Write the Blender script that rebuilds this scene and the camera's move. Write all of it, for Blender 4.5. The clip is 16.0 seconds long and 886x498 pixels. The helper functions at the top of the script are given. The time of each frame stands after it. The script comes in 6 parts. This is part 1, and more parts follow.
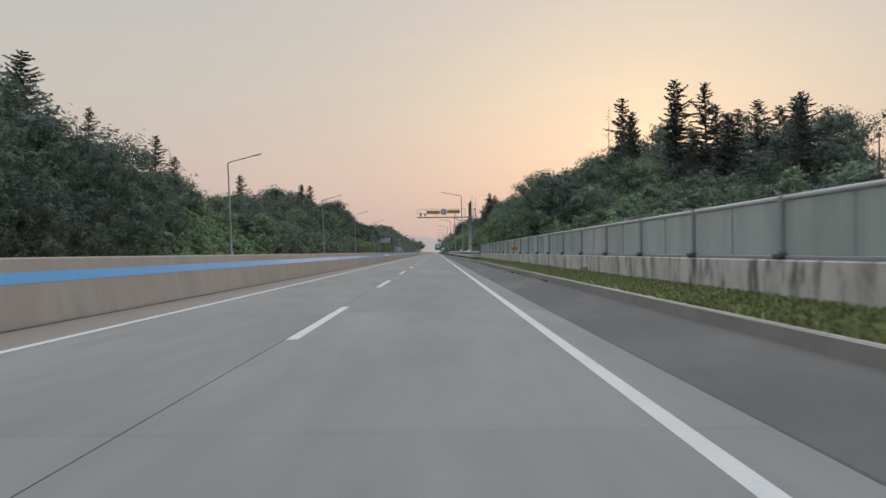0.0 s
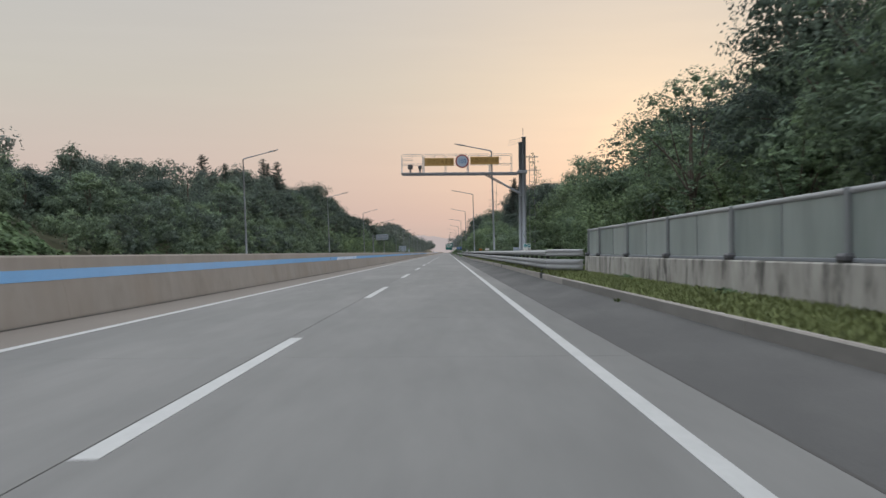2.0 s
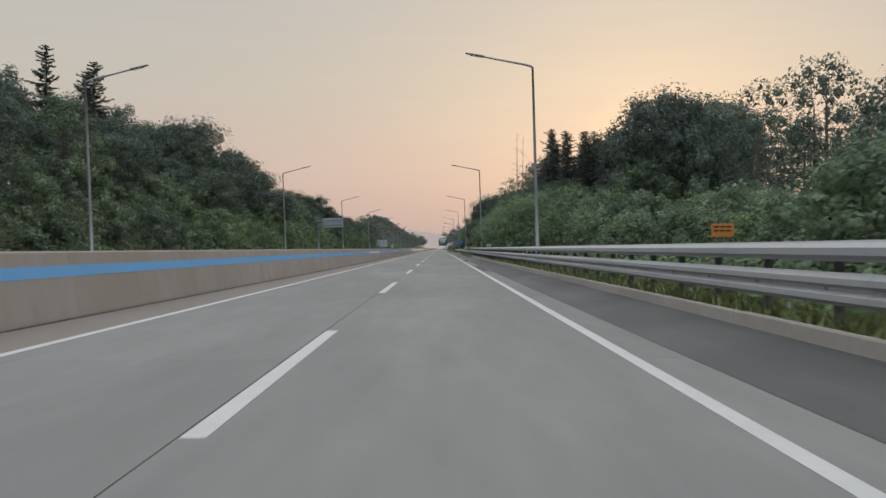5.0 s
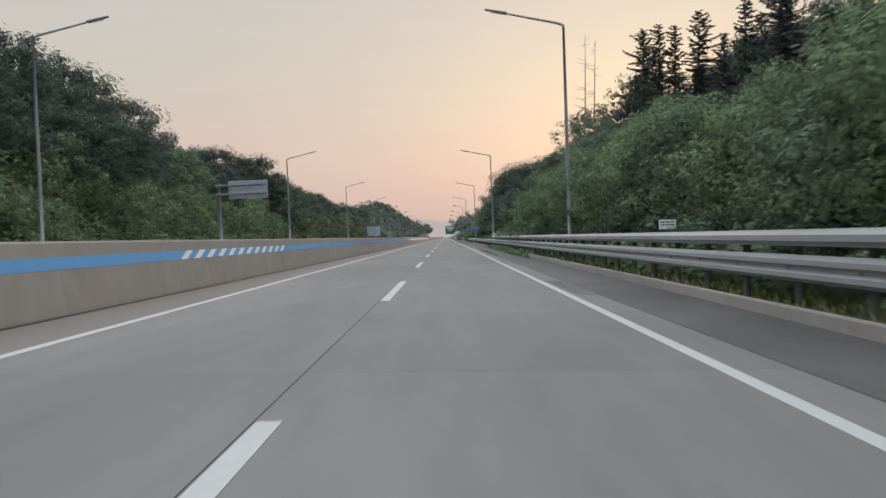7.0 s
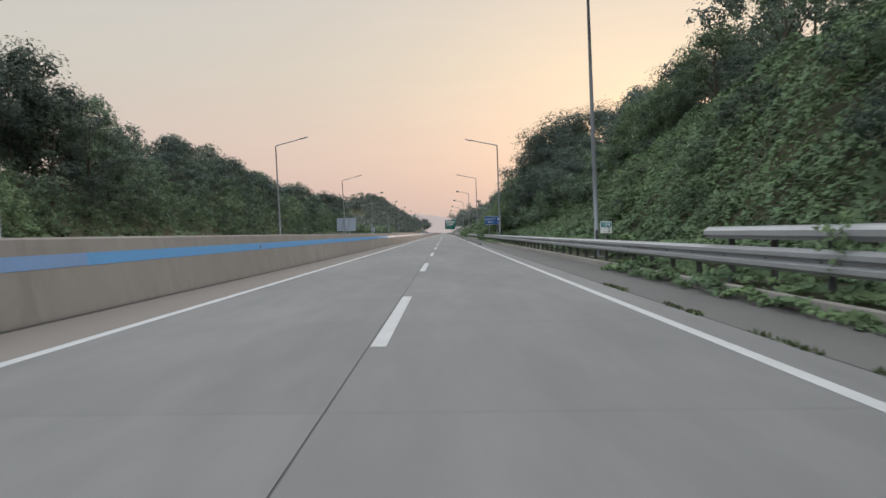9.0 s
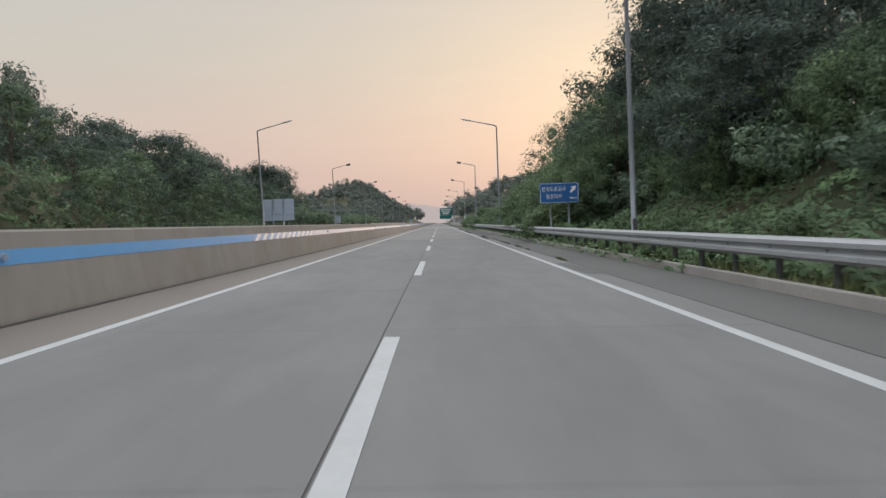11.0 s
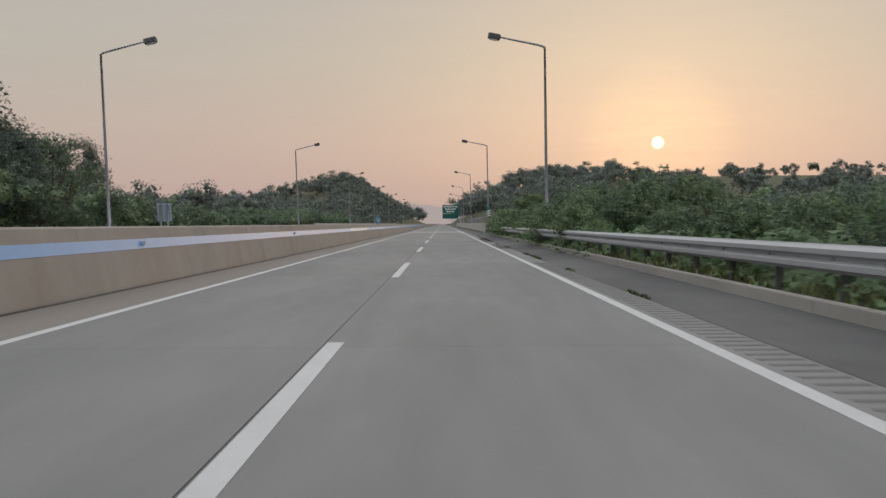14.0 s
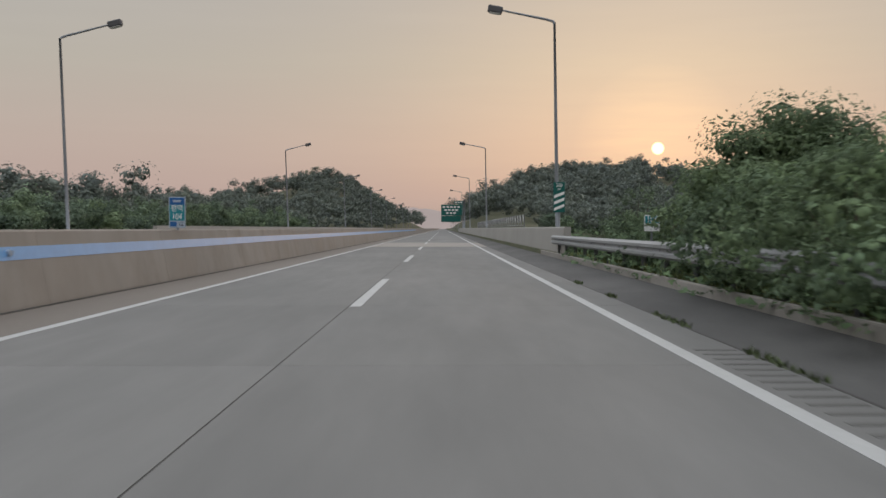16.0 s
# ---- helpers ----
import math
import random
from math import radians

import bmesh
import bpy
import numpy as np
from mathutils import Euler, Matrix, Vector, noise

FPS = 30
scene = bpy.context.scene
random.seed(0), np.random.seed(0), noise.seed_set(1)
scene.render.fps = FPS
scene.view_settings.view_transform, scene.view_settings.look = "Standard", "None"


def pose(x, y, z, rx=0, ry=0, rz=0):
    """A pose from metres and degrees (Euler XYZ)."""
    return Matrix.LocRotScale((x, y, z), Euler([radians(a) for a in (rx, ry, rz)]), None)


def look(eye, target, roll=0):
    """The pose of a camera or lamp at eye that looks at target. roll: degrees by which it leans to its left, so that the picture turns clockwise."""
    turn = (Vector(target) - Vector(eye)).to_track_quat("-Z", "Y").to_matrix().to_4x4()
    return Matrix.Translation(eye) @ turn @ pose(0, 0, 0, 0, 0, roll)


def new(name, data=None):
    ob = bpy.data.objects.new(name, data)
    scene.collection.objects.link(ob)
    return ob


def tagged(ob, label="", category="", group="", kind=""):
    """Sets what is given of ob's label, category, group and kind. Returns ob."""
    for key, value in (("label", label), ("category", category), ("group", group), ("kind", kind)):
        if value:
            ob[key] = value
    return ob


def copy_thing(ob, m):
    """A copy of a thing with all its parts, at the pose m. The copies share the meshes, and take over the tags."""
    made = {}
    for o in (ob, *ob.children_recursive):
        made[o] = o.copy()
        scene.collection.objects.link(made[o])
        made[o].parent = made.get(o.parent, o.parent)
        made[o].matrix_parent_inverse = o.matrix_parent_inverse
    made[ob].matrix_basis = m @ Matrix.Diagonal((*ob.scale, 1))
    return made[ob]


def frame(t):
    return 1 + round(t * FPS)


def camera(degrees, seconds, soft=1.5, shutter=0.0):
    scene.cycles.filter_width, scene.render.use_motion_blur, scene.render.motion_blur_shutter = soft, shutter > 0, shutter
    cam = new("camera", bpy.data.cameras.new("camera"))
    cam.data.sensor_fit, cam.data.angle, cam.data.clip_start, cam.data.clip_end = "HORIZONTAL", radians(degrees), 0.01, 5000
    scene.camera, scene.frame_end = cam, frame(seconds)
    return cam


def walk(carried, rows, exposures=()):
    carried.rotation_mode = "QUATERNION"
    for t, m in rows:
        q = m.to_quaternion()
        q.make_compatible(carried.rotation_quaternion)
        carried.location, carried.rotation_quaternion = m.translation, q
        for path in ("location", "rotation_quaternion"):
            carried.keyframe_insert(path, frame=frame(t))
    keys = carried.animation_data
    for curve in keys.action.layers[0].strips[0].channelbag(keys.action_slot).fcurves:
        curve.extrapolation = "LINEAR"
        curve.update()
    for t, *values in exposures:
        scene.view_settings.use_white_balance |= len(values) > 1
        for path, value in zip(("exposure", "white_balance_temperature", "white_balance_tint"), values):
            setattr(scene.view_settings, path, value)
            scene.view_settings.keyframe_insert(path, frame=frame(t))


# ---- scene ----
# Expressway at dusk seen from a moving car: x to the right, y along the road, z up.
EYE_HEIGHT = 1.131
SUN_AZ, SUN_EL = 0.2257, 0.0827   # radians, azimuth from +y towards +x

# ------------------------------------------------------------------ camera
cam = camera(50.67, 16.0, soft=1.5, shutter=0.1)
# seconds, x, y, heading, pitch, lean (degrees)
ROWS = [
    (0.0, 1.911, 24.097, 0.410, 0.178, -0.653),
    (0.1, 1.931, 27.225, 0.346, 0.204, -0.606),
    (0.5, 2.010, 39.739, 0.087, 0.308, -0.419),
    (1.0, 2.061, 55.333, -0.107, 0.421, -0.313),
    (1.5, 2.055, 70.744, -0.255, 0.349, -0.356),
    (2.0, 2.006, 85.874, -0.257, 0.189, -0.371),
    (2.5, 1.910, 100.996, -0.230, 0.188, -0.443),
    (3.0, 1.808, 116.089, -0.241, 0.169, -0.412),
    (3.5, 1.823, 131.118, -0.157, 0.204, -0.293),
    (4.0, 1.667, 146.060, 0.109, 0.156, -0.074),
    (4.5, 1.581, 161.161, 0.186, 0.094, -0.094),
    (5.0, 1.485, 176.403, 0.200, -0.046, -0.310),
    (5.5, 1.384, 191.756, 0.162, -0.229, -0.586),
    (6.0, 1.283, 207.190, 0.086, -0.421, -0.785),
    (6.5, 1.186, 222.675, -0.015, -0.586, -0.771),
    (7.0, 1.097, 238.145, -0.183, -0.734, -0.533),
    (7.5, 0.998, 253.650, -0.298, -0.980, -0.376),
    (8.0, 0.905, 269.178, -0.345, -1.008, -0.276),
    (8.5, 0.800, 284.691, -0.266, -1.032, -0.312),
    (9.0, 0.671, 300.119, -0.112, -1.005, -0.572),
    (9.5, 0.572, 315.633, -0.027, -1.079, -0.647),
    (10.0, 0.500, 331.161, 0.079, -1.245, -0.727),
    (10.5, 0.466, 346.648, 0.175, -1.442, -0.786),
    (11.0, 0.481, 362.038, 0.227, -1.610, -0.798),
    (11.5, 0.556, 377.277, 0.203, -1.690, -0.737),
    (12.0, 0.669, 392.391, 0.144, -1.657, -0.579),
    (12.5, 0.763, 407.521, 0.005, -1.663, -0.475),
    (13.0, 0.882, 422.712, -0.018, -1.735, -0.422),
    (13.5, 0.961, 437.994, -0.031, -1.600, -0.371),
    (14.0, 1.028, 453.396, -0.008, -1.548, -0.358),
    (14.5, 1.114, 468.797, 0.041, -1.462, -0.300),
    (15.0, 1.175, 484.036, 0.065, -1.283, -0.224),
    (15.5, 1.213, 499.207, -0.010, -1.373, -0.123),
    (15.9, 1.255, 511.274, 0.012, -1.285, -0.070),
    (16.0, 1.265, 514.291, 0.018, -1.263, -0.057),
]


def drive_pose(x, y, heading, pitch, lean):
    h, p = radians(heading), radians(pitch)
    eye = Vector((x, y, EYE_HEIGHT))
    way = Vector((math.sin(h) * math.cos(p), math.cos(h) * math.cos(p), math.sin(p)))
    return look(eye, eye + way * 100, lean)


walk(cam, [(r[0], drive_pose(*r[1:])) for r in ROWS],
     exposures=[(0.0, 0.03, 6400, 10), (3.0, 0.05, 6400, 10), (4.0, -0.05, 6550, 10), (6.5, 0.06, 6500, 10), (7.0, 0.12, 6450, 10), (9.0, 0.17, 6450, 10),
                (12.0, 0.1, 6450, 12), (12.8, 0.08, 6560, 13), (14.0, -0.2, 6620, 11), (16.0, -0.28, 6580, 11)])

# ------------------------------------------------------------------ sky and sun
sun_dir = Vector((math.sin(SUN_AZ) * math.cos(SUN_EL), math.cos(SUN_AZ) * math.cos(SUN_EL), math.sin(SUN_EL)))


def srgb(r, g, b):
    def lin(c):
        c /= 255
        return c / 12.92 if c <= 0.04045 else ((c + 0.055) / 1.055) ** 2.4
    return (lin(r), lin(g), lin(b), 1)


world = bpy.data.worlds.new("hazy_dusk_sky")
scene.world = world
world.use_nodes = True
nt = world.node_tree
nt.nodes.clear()
W = nt.nodes.new
L = nt.links.new


def ramp(node, stops):
    els = node.color_ramp.elements
    while len(els) > 1:
        els.remove(els[-1])
    els[0].position, els[0].color = stops[0]
    for p, c in stops[1:]:
        e = els.new(p)
        e.color = c


tc = W("ShaderNodeTexCoord")
sep = W("ShaderNodeSeparateXYZ")
L(tc.outputs["Generated"], sep.inputs[0])
# haze colours by elevation
lift = W("ShaderNodeValToRGB")
ramp(lift, [(0.0, srgb(197, 175, 166)), (0.035, srgb(202, 177, 169)), (0.09, srgb(204, 184, 174)), (0.17, srgb(198, 189, 178)),
            (0.27, srgb(192, 187, 182)), (0.42, (0.95, 0.97, 1.03, 1)), (0.7, (1.46, 1.51, 1.59, 1)), (1.0, (1.50, 1.56, 1.66, 1))])
L(sep.outputs["Z"], lift.inputs[0])
# glow around the sun
dot = W("ShaderNodeVectorMath")
dot.operation = "DOT_PRODUCT"
dot.inputs[1].default_value = sun_dir
L(tc.outputs["Generated"], dot.inputs[0])
glow = W("ShaderNodeValToRGB")
ramp(glow, [(0.0, (0, 0, 0, 1)), (0.88, (0, 0, 0, 1)), (0.955, (0.010, 0.008, 0.002, 1)), (0.984, (0.022, 0.015, 0.004, 1)),
            (0.9945, (0.030, 0.019, 0.006, 1)), (0.9983, (0.044, 0.026, 0.009, 1)), (0.9996, (0.085, 0.048, 0.016, 1)), (1.0, (0.22, 0.12, 0.035, 1))])
L(dot.outputs["Value"], glow.inputs[0])
disc = W("ShaderNodeMapRange")
disc.inputs["From Min"].default_value = math.cos(radians(0.39))
disc.inputs["From Max"].default_value = math.cos(radians(0.25))
L(dot.outputs["Value"], disc.inputs["Value"])
sund = W("ShaderNodeMix")
sund.data_type = "RGBA"
sund.inputs[6].default_value = (0, 0, 0, 1)
sund.inputs[7].default_value = (3.2, 2.2, 1.0, 1)
L(disc.outputs[0], sund.inputs[0])
# thin cloud streaks low in the haze
mp = W("ShaderNodeMapping")
mp.inputs["Scale"].default_value = (2.2, 2.2, 26)
L(tc.outputs["Generated"], mp.inputs[0])
cl = W("ShaderNodeTexNoise")
cl.inputs["Scale"].default_value = 2.6
cl.inputs["Detail"].default_value = 5
L(mp.outputs[0], cl.inputs[0])
clr = W("ShaderNodeMapRange")
clr.inputs["From Min"].default_value = 0.42
clr.inputs["From Max"].default_value = 0.75
clr.inputs["To Min"].default_value = 0.995
clr.inputs["To Max"].default_value = 1.015
L(cl.outputs[0], clr.inputs["Value"])


def add(a, b, op="ADD"):
    n = W("ShaderNodeMix")
    n.data_type, n.blend_type = "RGBA", op
    n.inputs[0].default_value = 1
    L(a, n.inputs[6])
    L(b, n.inputs[7])
    return n.outputs[2]


# streaks that break up the glow
gmp = W("ShaderNodeMapping")
gmp.inputs["Scale"].default_value = (5, 5, 60)
gmp.inputs["Rotation"].default_value = (0, 0.05, 0)
L(tc.outputs["Generated"], gmp.inputs[0])
gcl = W("ShaderNodeTexNoise")
gcl.inputs["Scale"].default_value = 2.0
gcl.inputs["Detail"].default_value = 6
gcl.inputs["Roughness"].default_value = 0.6
L(gmp.outputs[0], gcl.inputs[0])
gcr = W("ShaderNodeMapRange")
gcr.inputs["From Min"].default_value = 0.35
gcr.inputs["From Max"].default_value = 0.70
gcr.inputs["To Min"].default_value = 0.75
gcr.inputs["To Max"].default_value = 1.3
L(gcl.outputs[0], gcr.inputs["Value"])

side = W("ShaderNodeMapRange")
side.inputs["From Min"].default_value, side.inputs["From Max"].default_value = -0.50, 0.12
L(sep.outputs["X"], side.inputs["Value"])
cool = W("ShaderNodeMix")
cool.data_type = "RGBA"
cool.inputs[6].default_value, cool.inputs[7].default_value = (0.97, 1.015, 1.03, 1), (1, 1, 1, 1)
L(side.outputs[0], cool.inputs[0])
haze = add(add(add(add(lift.outputs[0], cool.outputs[2], "MULTIPLY"), add(glow.outputs[0], gcr.outputs[0], "MULTIPLY")), clr.outputs[0], "MULTIPLY"), sund.outputs[2])
bg = W("ShaderNodeBackground")
bg.inputs[1].default_value = 1.0
L(haze, bg.inputs[0])
sky = W("ShaderNodeTexSky")
sky.sky_type = "NISHITA"
sky.sun_disc = False
sky.sun_elevation, sky.sun_rotation = SUN_EL, SUN_AZ
sky.dust_density = 5
bg2 = W("ShaderNodeBackground")
bg2.inputs[1].default_value = 0.008
L(sky.outputs[0], bg2.inputs[0])
mixs = W("ShaderNodeAddShader")
L(bg.outputs[0], mixs.inputs[0])
L(bg2.outputs[0], mixs.inputs[1])
out = W("ShaderNodeOutputWorld")
L(mixs.outputs[0], out.inputs[0])

lamp = bpy.data.lights.new("sun", "SUN")
lamp.energy, lamp.angle, lamp.color = 0.3, radians(2.5), (1.0, 0.66, 0.38)
sun = new("sun", lamp)
sun.matrix_world = look(sun_dir * 300, (0, 0, 0))


# ------------------------------------------------------------------ materials
def material(name, base, rough=0.8, metal=0.0, var=0.0, grain=30.0, patch=0.6, bump=0.0, random_amount=0.0, spec=0.3,
             island=0.0, stretch=None, tint=None, translucent=0.0):
    """A principled surface with variation at two scales: fine grain and broad patches, in metres."""
    m = bpy.data.materials.new(name)
    m.use_nodes = True
    n, l = m.node_tree.nodes, m.node_tree.links
    b = n["Principled BSDF"]
    b.inputs["Roughness"].default_value = rough
    b.inputs["Metallic"].default_value = metal
    b.inputs["Specular IOR Level"].default_value = spec
    col = n.new("ShaderNodeRGB")
    col.outputs[0].default_value = (*base[:3], 1)
    c = col.outputs[0]
    geo = n.new("ShaderNodeNewGeometry")
    vec = geo.outputs["Position"]
    if stretch:
        mm = n.new("ShaderNodeMapping")
        mm.inputs["Scale"].default_value = stretch
        l.new(vec, mm.inputs[0])
        vec = mm.outputs[0]

    def mult(c, fac_socket, lo, hi):
        r = n.new("ShaderNodeMapRange")
        r.inputs["To Min"].default_value, r.inputs["To Max"].default_value = lo, hi
        l.new(fac_socket, r.inputs["Value"])
        x = n.new("ShaderNodeMix")
        x.data_type, x.blend_type = "RGBA", "MULTIPLY"
        x.inputs[0].default_value = 1
        l.new(c, x.inputs[6])
        l.new(r.outputs[0], x.inputs[7])
        return x.outputs[2]

    fine = None
    if var:
        fine = n.new("ShaderNodeTexNoise")
        fine.inputs["Scale"].default_value = grain
        fine.inputs["Detail"].default_value = 4
        l.new(vec, fine.inputs[0])
        broad = n.new("ShaderNodeTexNoise")
        broad.inputs["Scale"].default_value = patch
        broad.inputs["Detail"].default_value = 6
        broad.inputs["Roughness"].default_value = 0.6
        l.new(vec, broad.inputs[0])
        if tint:
            x = n.new("ShaderNodeMix")
            x.data_type = "RGBA"
            r = n.new("ShaderNodeMapRange")
            r.inputs["From Min"].default_value, r.inputs["From Max"].default_value = 0.42, 0.68
            l.new(broad.outputs[0], r.inputs["Value"])
            l.new(r.outputs[0], x.inputs[0])
            l.new(c, x.inputs[6])
            x.inputs[7].default_value = (*tint[:3], 1)
            c = x.outputs[2]
        c = mult(c, fine.outputs[0], 1 - var, 1 + var)
        c = mult(c, broad.outputs[0], 1 - 1.3 * var, 1 + 1.3 * var)
    if random_amount:
        oi = n.new("ShaderNodeObjectInfo")
        c = mult(c, oi.outputs["Random"], 1 - random_amount, 1 + random_amount)
    if island:
        c = mult(c, geo.outputs["Random Per Island"], 1 - island, 1 + island)
    l.new(c, b.inputs["Base Color"])
    if bump and fine:
        bp = n.new("ShaderNodeBump")
        bp.inputs["Strength"].default_value = bump
        bp.inputs["Distance"].default_value = 0.01
        l.new(fine.outputs[0], bp.inputs["Height"])
        l.new(bp.outputs[0], b.inputs["Normal"])
    if translucent:
        tr = n.new("ShaderNodeBsdfTranslucent")
        l.new(c, tr.inputs[0])
        ms = n.new("ShaderNodeMixShader")
        ms.inputs[0].default_value = translucent
        l.new(b.outputs[0], ms.inputs[1])
        l.new(tr.outputs[0], ms.inputs[2])
        l.new(ms.outputs[0], n["Material Output"].inputs[0])
    return m


def foliage(name, base, fresh, spread=0.12, relief=0.7, translucent=0.3, cell=8.0, random_amount=0.2, gaps=0.52):
    """Leaves: each bunch of its own tone between dull and fresh green, with leaf-sized mottling and relief."""
    m = bpy.data.materials.new(name)
    m.use_nodes = True
    n, l = m.node_tree.nodes, m.node_tree.links
    b = n["Principled BSDF"]
    b.inputs["Roughness"].default_value = 0.75
    b.inputs["Specular IOR Level"].default_value = 0.12
    geo, oi = n.new("ShaderNodeNewGeometry"), n.new("ShaderNodeObjectInfo")
    cells = n.new("ShaderNodeTexVoronoi")
    cells.inputs["Scale"].default_value = cell
    broad = n.new("ShaderNodeTexNoise")
    broad.inputs["Scale"].default_value, broad.inputs["Detail"].default_value = 0.35, 5
    clump = n.new("ShaderNodeTexNoise")
    clump.inputs["Scale"].default_value, clump.inputs["Detail"].default_value = cell * 0.3, 3
    for t in (cells, broad, clump):
        l.new(geo.outputs["Position"], t.inputs["Vector"])

    def span(socket, lo, hi, a=0.0, z=1.0):
        r = n.new("ShaderNodeMapRange")
        for k, v in (("From Min", a), ("From Max", z), ("To Min", lo), ("To Max", hi)):
            r.inputs[k].default_value = v
        l.new(socket, r.inputs["Value"])
        return r.outputs[0]

    def calc(op, a, c):
        k = n.new("ShaderNodeMath")
        k.operation = op
        l.new(a, k.inputs[0])
        l.new(c, k.inputs[1])
        return k.outputs[0]

    grey = n.new("ShaderNodeSeparateColor")
    l.new(cells.outputs["Color"], grey.inputs[0])
    tone = calc("ADD", span(geo.outputs["Random Per Island"], -spread, spread), span(broad.outputs[0], -0.25, 1.05, 0.3, 0.7))
    tone = calc("ADD", tone, span(grey.outputs[0], -0.18, 0.18))
    mix = n.new("ShaderNodeMix")
    mix.data_type, mix.clamp_factor = "RGBA", True
    l.new(tone, mix.inputs[0])
    mix.inputs[6].default_value, mix.inputs[7].default_value = (*base, 1), (*fresh, 1)
    gain = calc("MULTIPLY", calc("MULTIPLY", span(grey.outputs[1], 0.76, 1.18), span(clump.outputs[0], 0.66, 1.32, 0.35, 0.65)), span(oi.outputs["Random"], 1 - random_amount, 1 + random_amount))
    mul = n.new("ShaderNodeMix")
    mul.data_type, mul.blend_type = "RGBA", "MULTIPLY"
    mul.inputs[0].default_value = 1
    l.new(mix.outputs[2], mul.inputs[6])
    l.new(gain, mul.inputs[7])
    l.new(mul.outputs[2], b.inputs["Base Color"])
    bp = n.new("ShaderNodeBump")
    bp.inputs["Strength"].default_value, bp.inputs["Distance"].default_value = relief, 0.08
    bp.invert = True
    l.new(cells.outputs["Distance"], bp.inputs["Height"])
    l.new(bp.outputs[0], b.inputs["Normal"])
    tr = n.new("ShaderNodeBsdfTranslucent")
    l.new(mul.outputs[2], tr.inputs[0])
    ms = n.new("ShaderNodeMixShader")
    ms.inputs[0].default_value = translucent
    l.new(b.outputs[0], ms.inputs[1])
    l.new(tr.outputs[0], ms.inputs[2])
    # the gaps between the leaflets of a spray
    clear, cutout = n.new("ShaderNodeBsdfTransparent"), n.new("ShaderNodeMixShader")
    l.new(span(cells.outputs["Distance"], 0.0, 1.0, gaps, gaps + 0.03), cutout.inputs[0])
    l.new(ms.outputs[0], cutout.inputs[1])
    l.new(clear.outputs[0], cutout.inputs[2])
    l.new(cutout.outputs[0], n["Material Output"].inputs[0])
    return m


M = {}
M["slab"] = material("concrete_slab", (0.150, 0.148, 0.141), 0.85, var=0.15, grain=3.0, patch=0.45, bump=0.25, random_amount=0.05, stretch=(1, 0.16, 1), tint=(0.166, 0.162, 0.154))
M["road_base"] = material("concrete_road", (0.155, 0.152, 0.145), 0.85, var=0.06, grain=40, patch=0.3, bump=0.2)
M["joint"] = material("joint_sealant", (0.06, 0.057, 0.053), 0.8, var=0.1)
M["gutter"] = material("stained_concrete", (0.172, 0.152, 0.132), 0.9, var=0.10, grain=25, patch=0.5, bump=0.3, stretch=(1, 0.3, 1))
M["asphalt"] = material("worn_asphalt", (0.080, 0.078, 0.076), 0.9, var=0.2, grain=60, patch=0.4, bump=0.5, stretch=(1, 0.4, 1), tint=(0.105, 0.102, 0.098))
M["asphalt_pale"] = material("bleached_asphalt", (0.122, 0.116, 0.108), 0.9, var=0.18, grain=60, patch=0.4, bump=0.5, stretch=(1, 0.4, 1), tint=(0.098, 0.094, 0.088))
# darker than the slab, for the shade inside the rumble strip's grooves
M["groove_shade"] = material("groove_shade_bars", (0.112, 0.108, 0.102), 0.9, var=0.1)
M["paint"] = material("road_paint", (0.40, 0.40, 0.39), 0.7, var=0.12, grain=14, patch=1.2)
M["barrier"] = material("barrier_concrete", (0.280, 0.252, 0.222), 0.9, var=0.16, grain=2.2, patch=0.5, bump=0.2, random_amount=0.05, stretch=(1, 0.8, 0.5), tint=(0.235, 0.203, 0.172))
M["kerb"] = material("kerb_concrete", (0.285, 0.262, 0.235), 0.9, var=0.16, grain=9, patch=0.6, bump=0.3, random_amount=0.08)
M["kerb_dirty"] = material("dirty_kerb_concrete", (0.165, 0.155, 0.141), 0.9, var=0.2, grain=5, patch=0.35, bump=0.3, random_amount=0.05, stretch=(1, 0.35, 1))
M["parapet"] = material("parapet_concrete", (0.33, 0.315, 0.29), 0.9, var=0.09, grain=1.2, patch=0.25, bump=0.15, stretch=(1, 0.5, 0.6))
M["wall"] = material("weathered_wall_concrete", (0.40, 0.38, 0.345), 0.9, var=0.17, grain=6, patch=1.1, bump=0.25, stretch=(1, 1, 0.5), tint=(0.24, 0.225, 0.20))


def streaked(m, dark, scale, lo, hi):
    """Adds dark rain streaks that run down a concrete face."""
    n, l = m.node_tree.nodes, m.node_tree.links
    b = n["Principled BSDF"]
    old = b.inputs["Base Color"].links[0].from_socket
    geo = n.new("ShaderNodeNewGeometry")
    mp = n.new("ShaderNodeMapping")
    mp.inputs["Scale"].default_value = scale
    l.new(geo.outputs["Position"], mp.inputs[0])
    no = n.new("ShaderNodeTexNoise")
    no.inputs["Scale"].default_value, no.inputs["Detail"].default_value = 1.0, 5
    no.inputs["Roughness"].default_value = 0.65
    l.new(mp.outputs[0], no.inputs[0])
    r = n.new("ShaderNodeMapRange")
    r.inputs["From Min"].default_value, r.inputs["From Max"].default_value = lo, hi
    l.new(no.outputs[0], r.inputs["Value"])
    x = n.new("ShaderNodeMix")
    x.data_type = "RGBA"
    l.new(r.outputs[0], x.inputs[0])
    l.new(old, x.inputs[6])
    x.inputs[7].default_value = (*dark, 1)
    l.new(x.outputs[2], b.inputs["Base Color"])


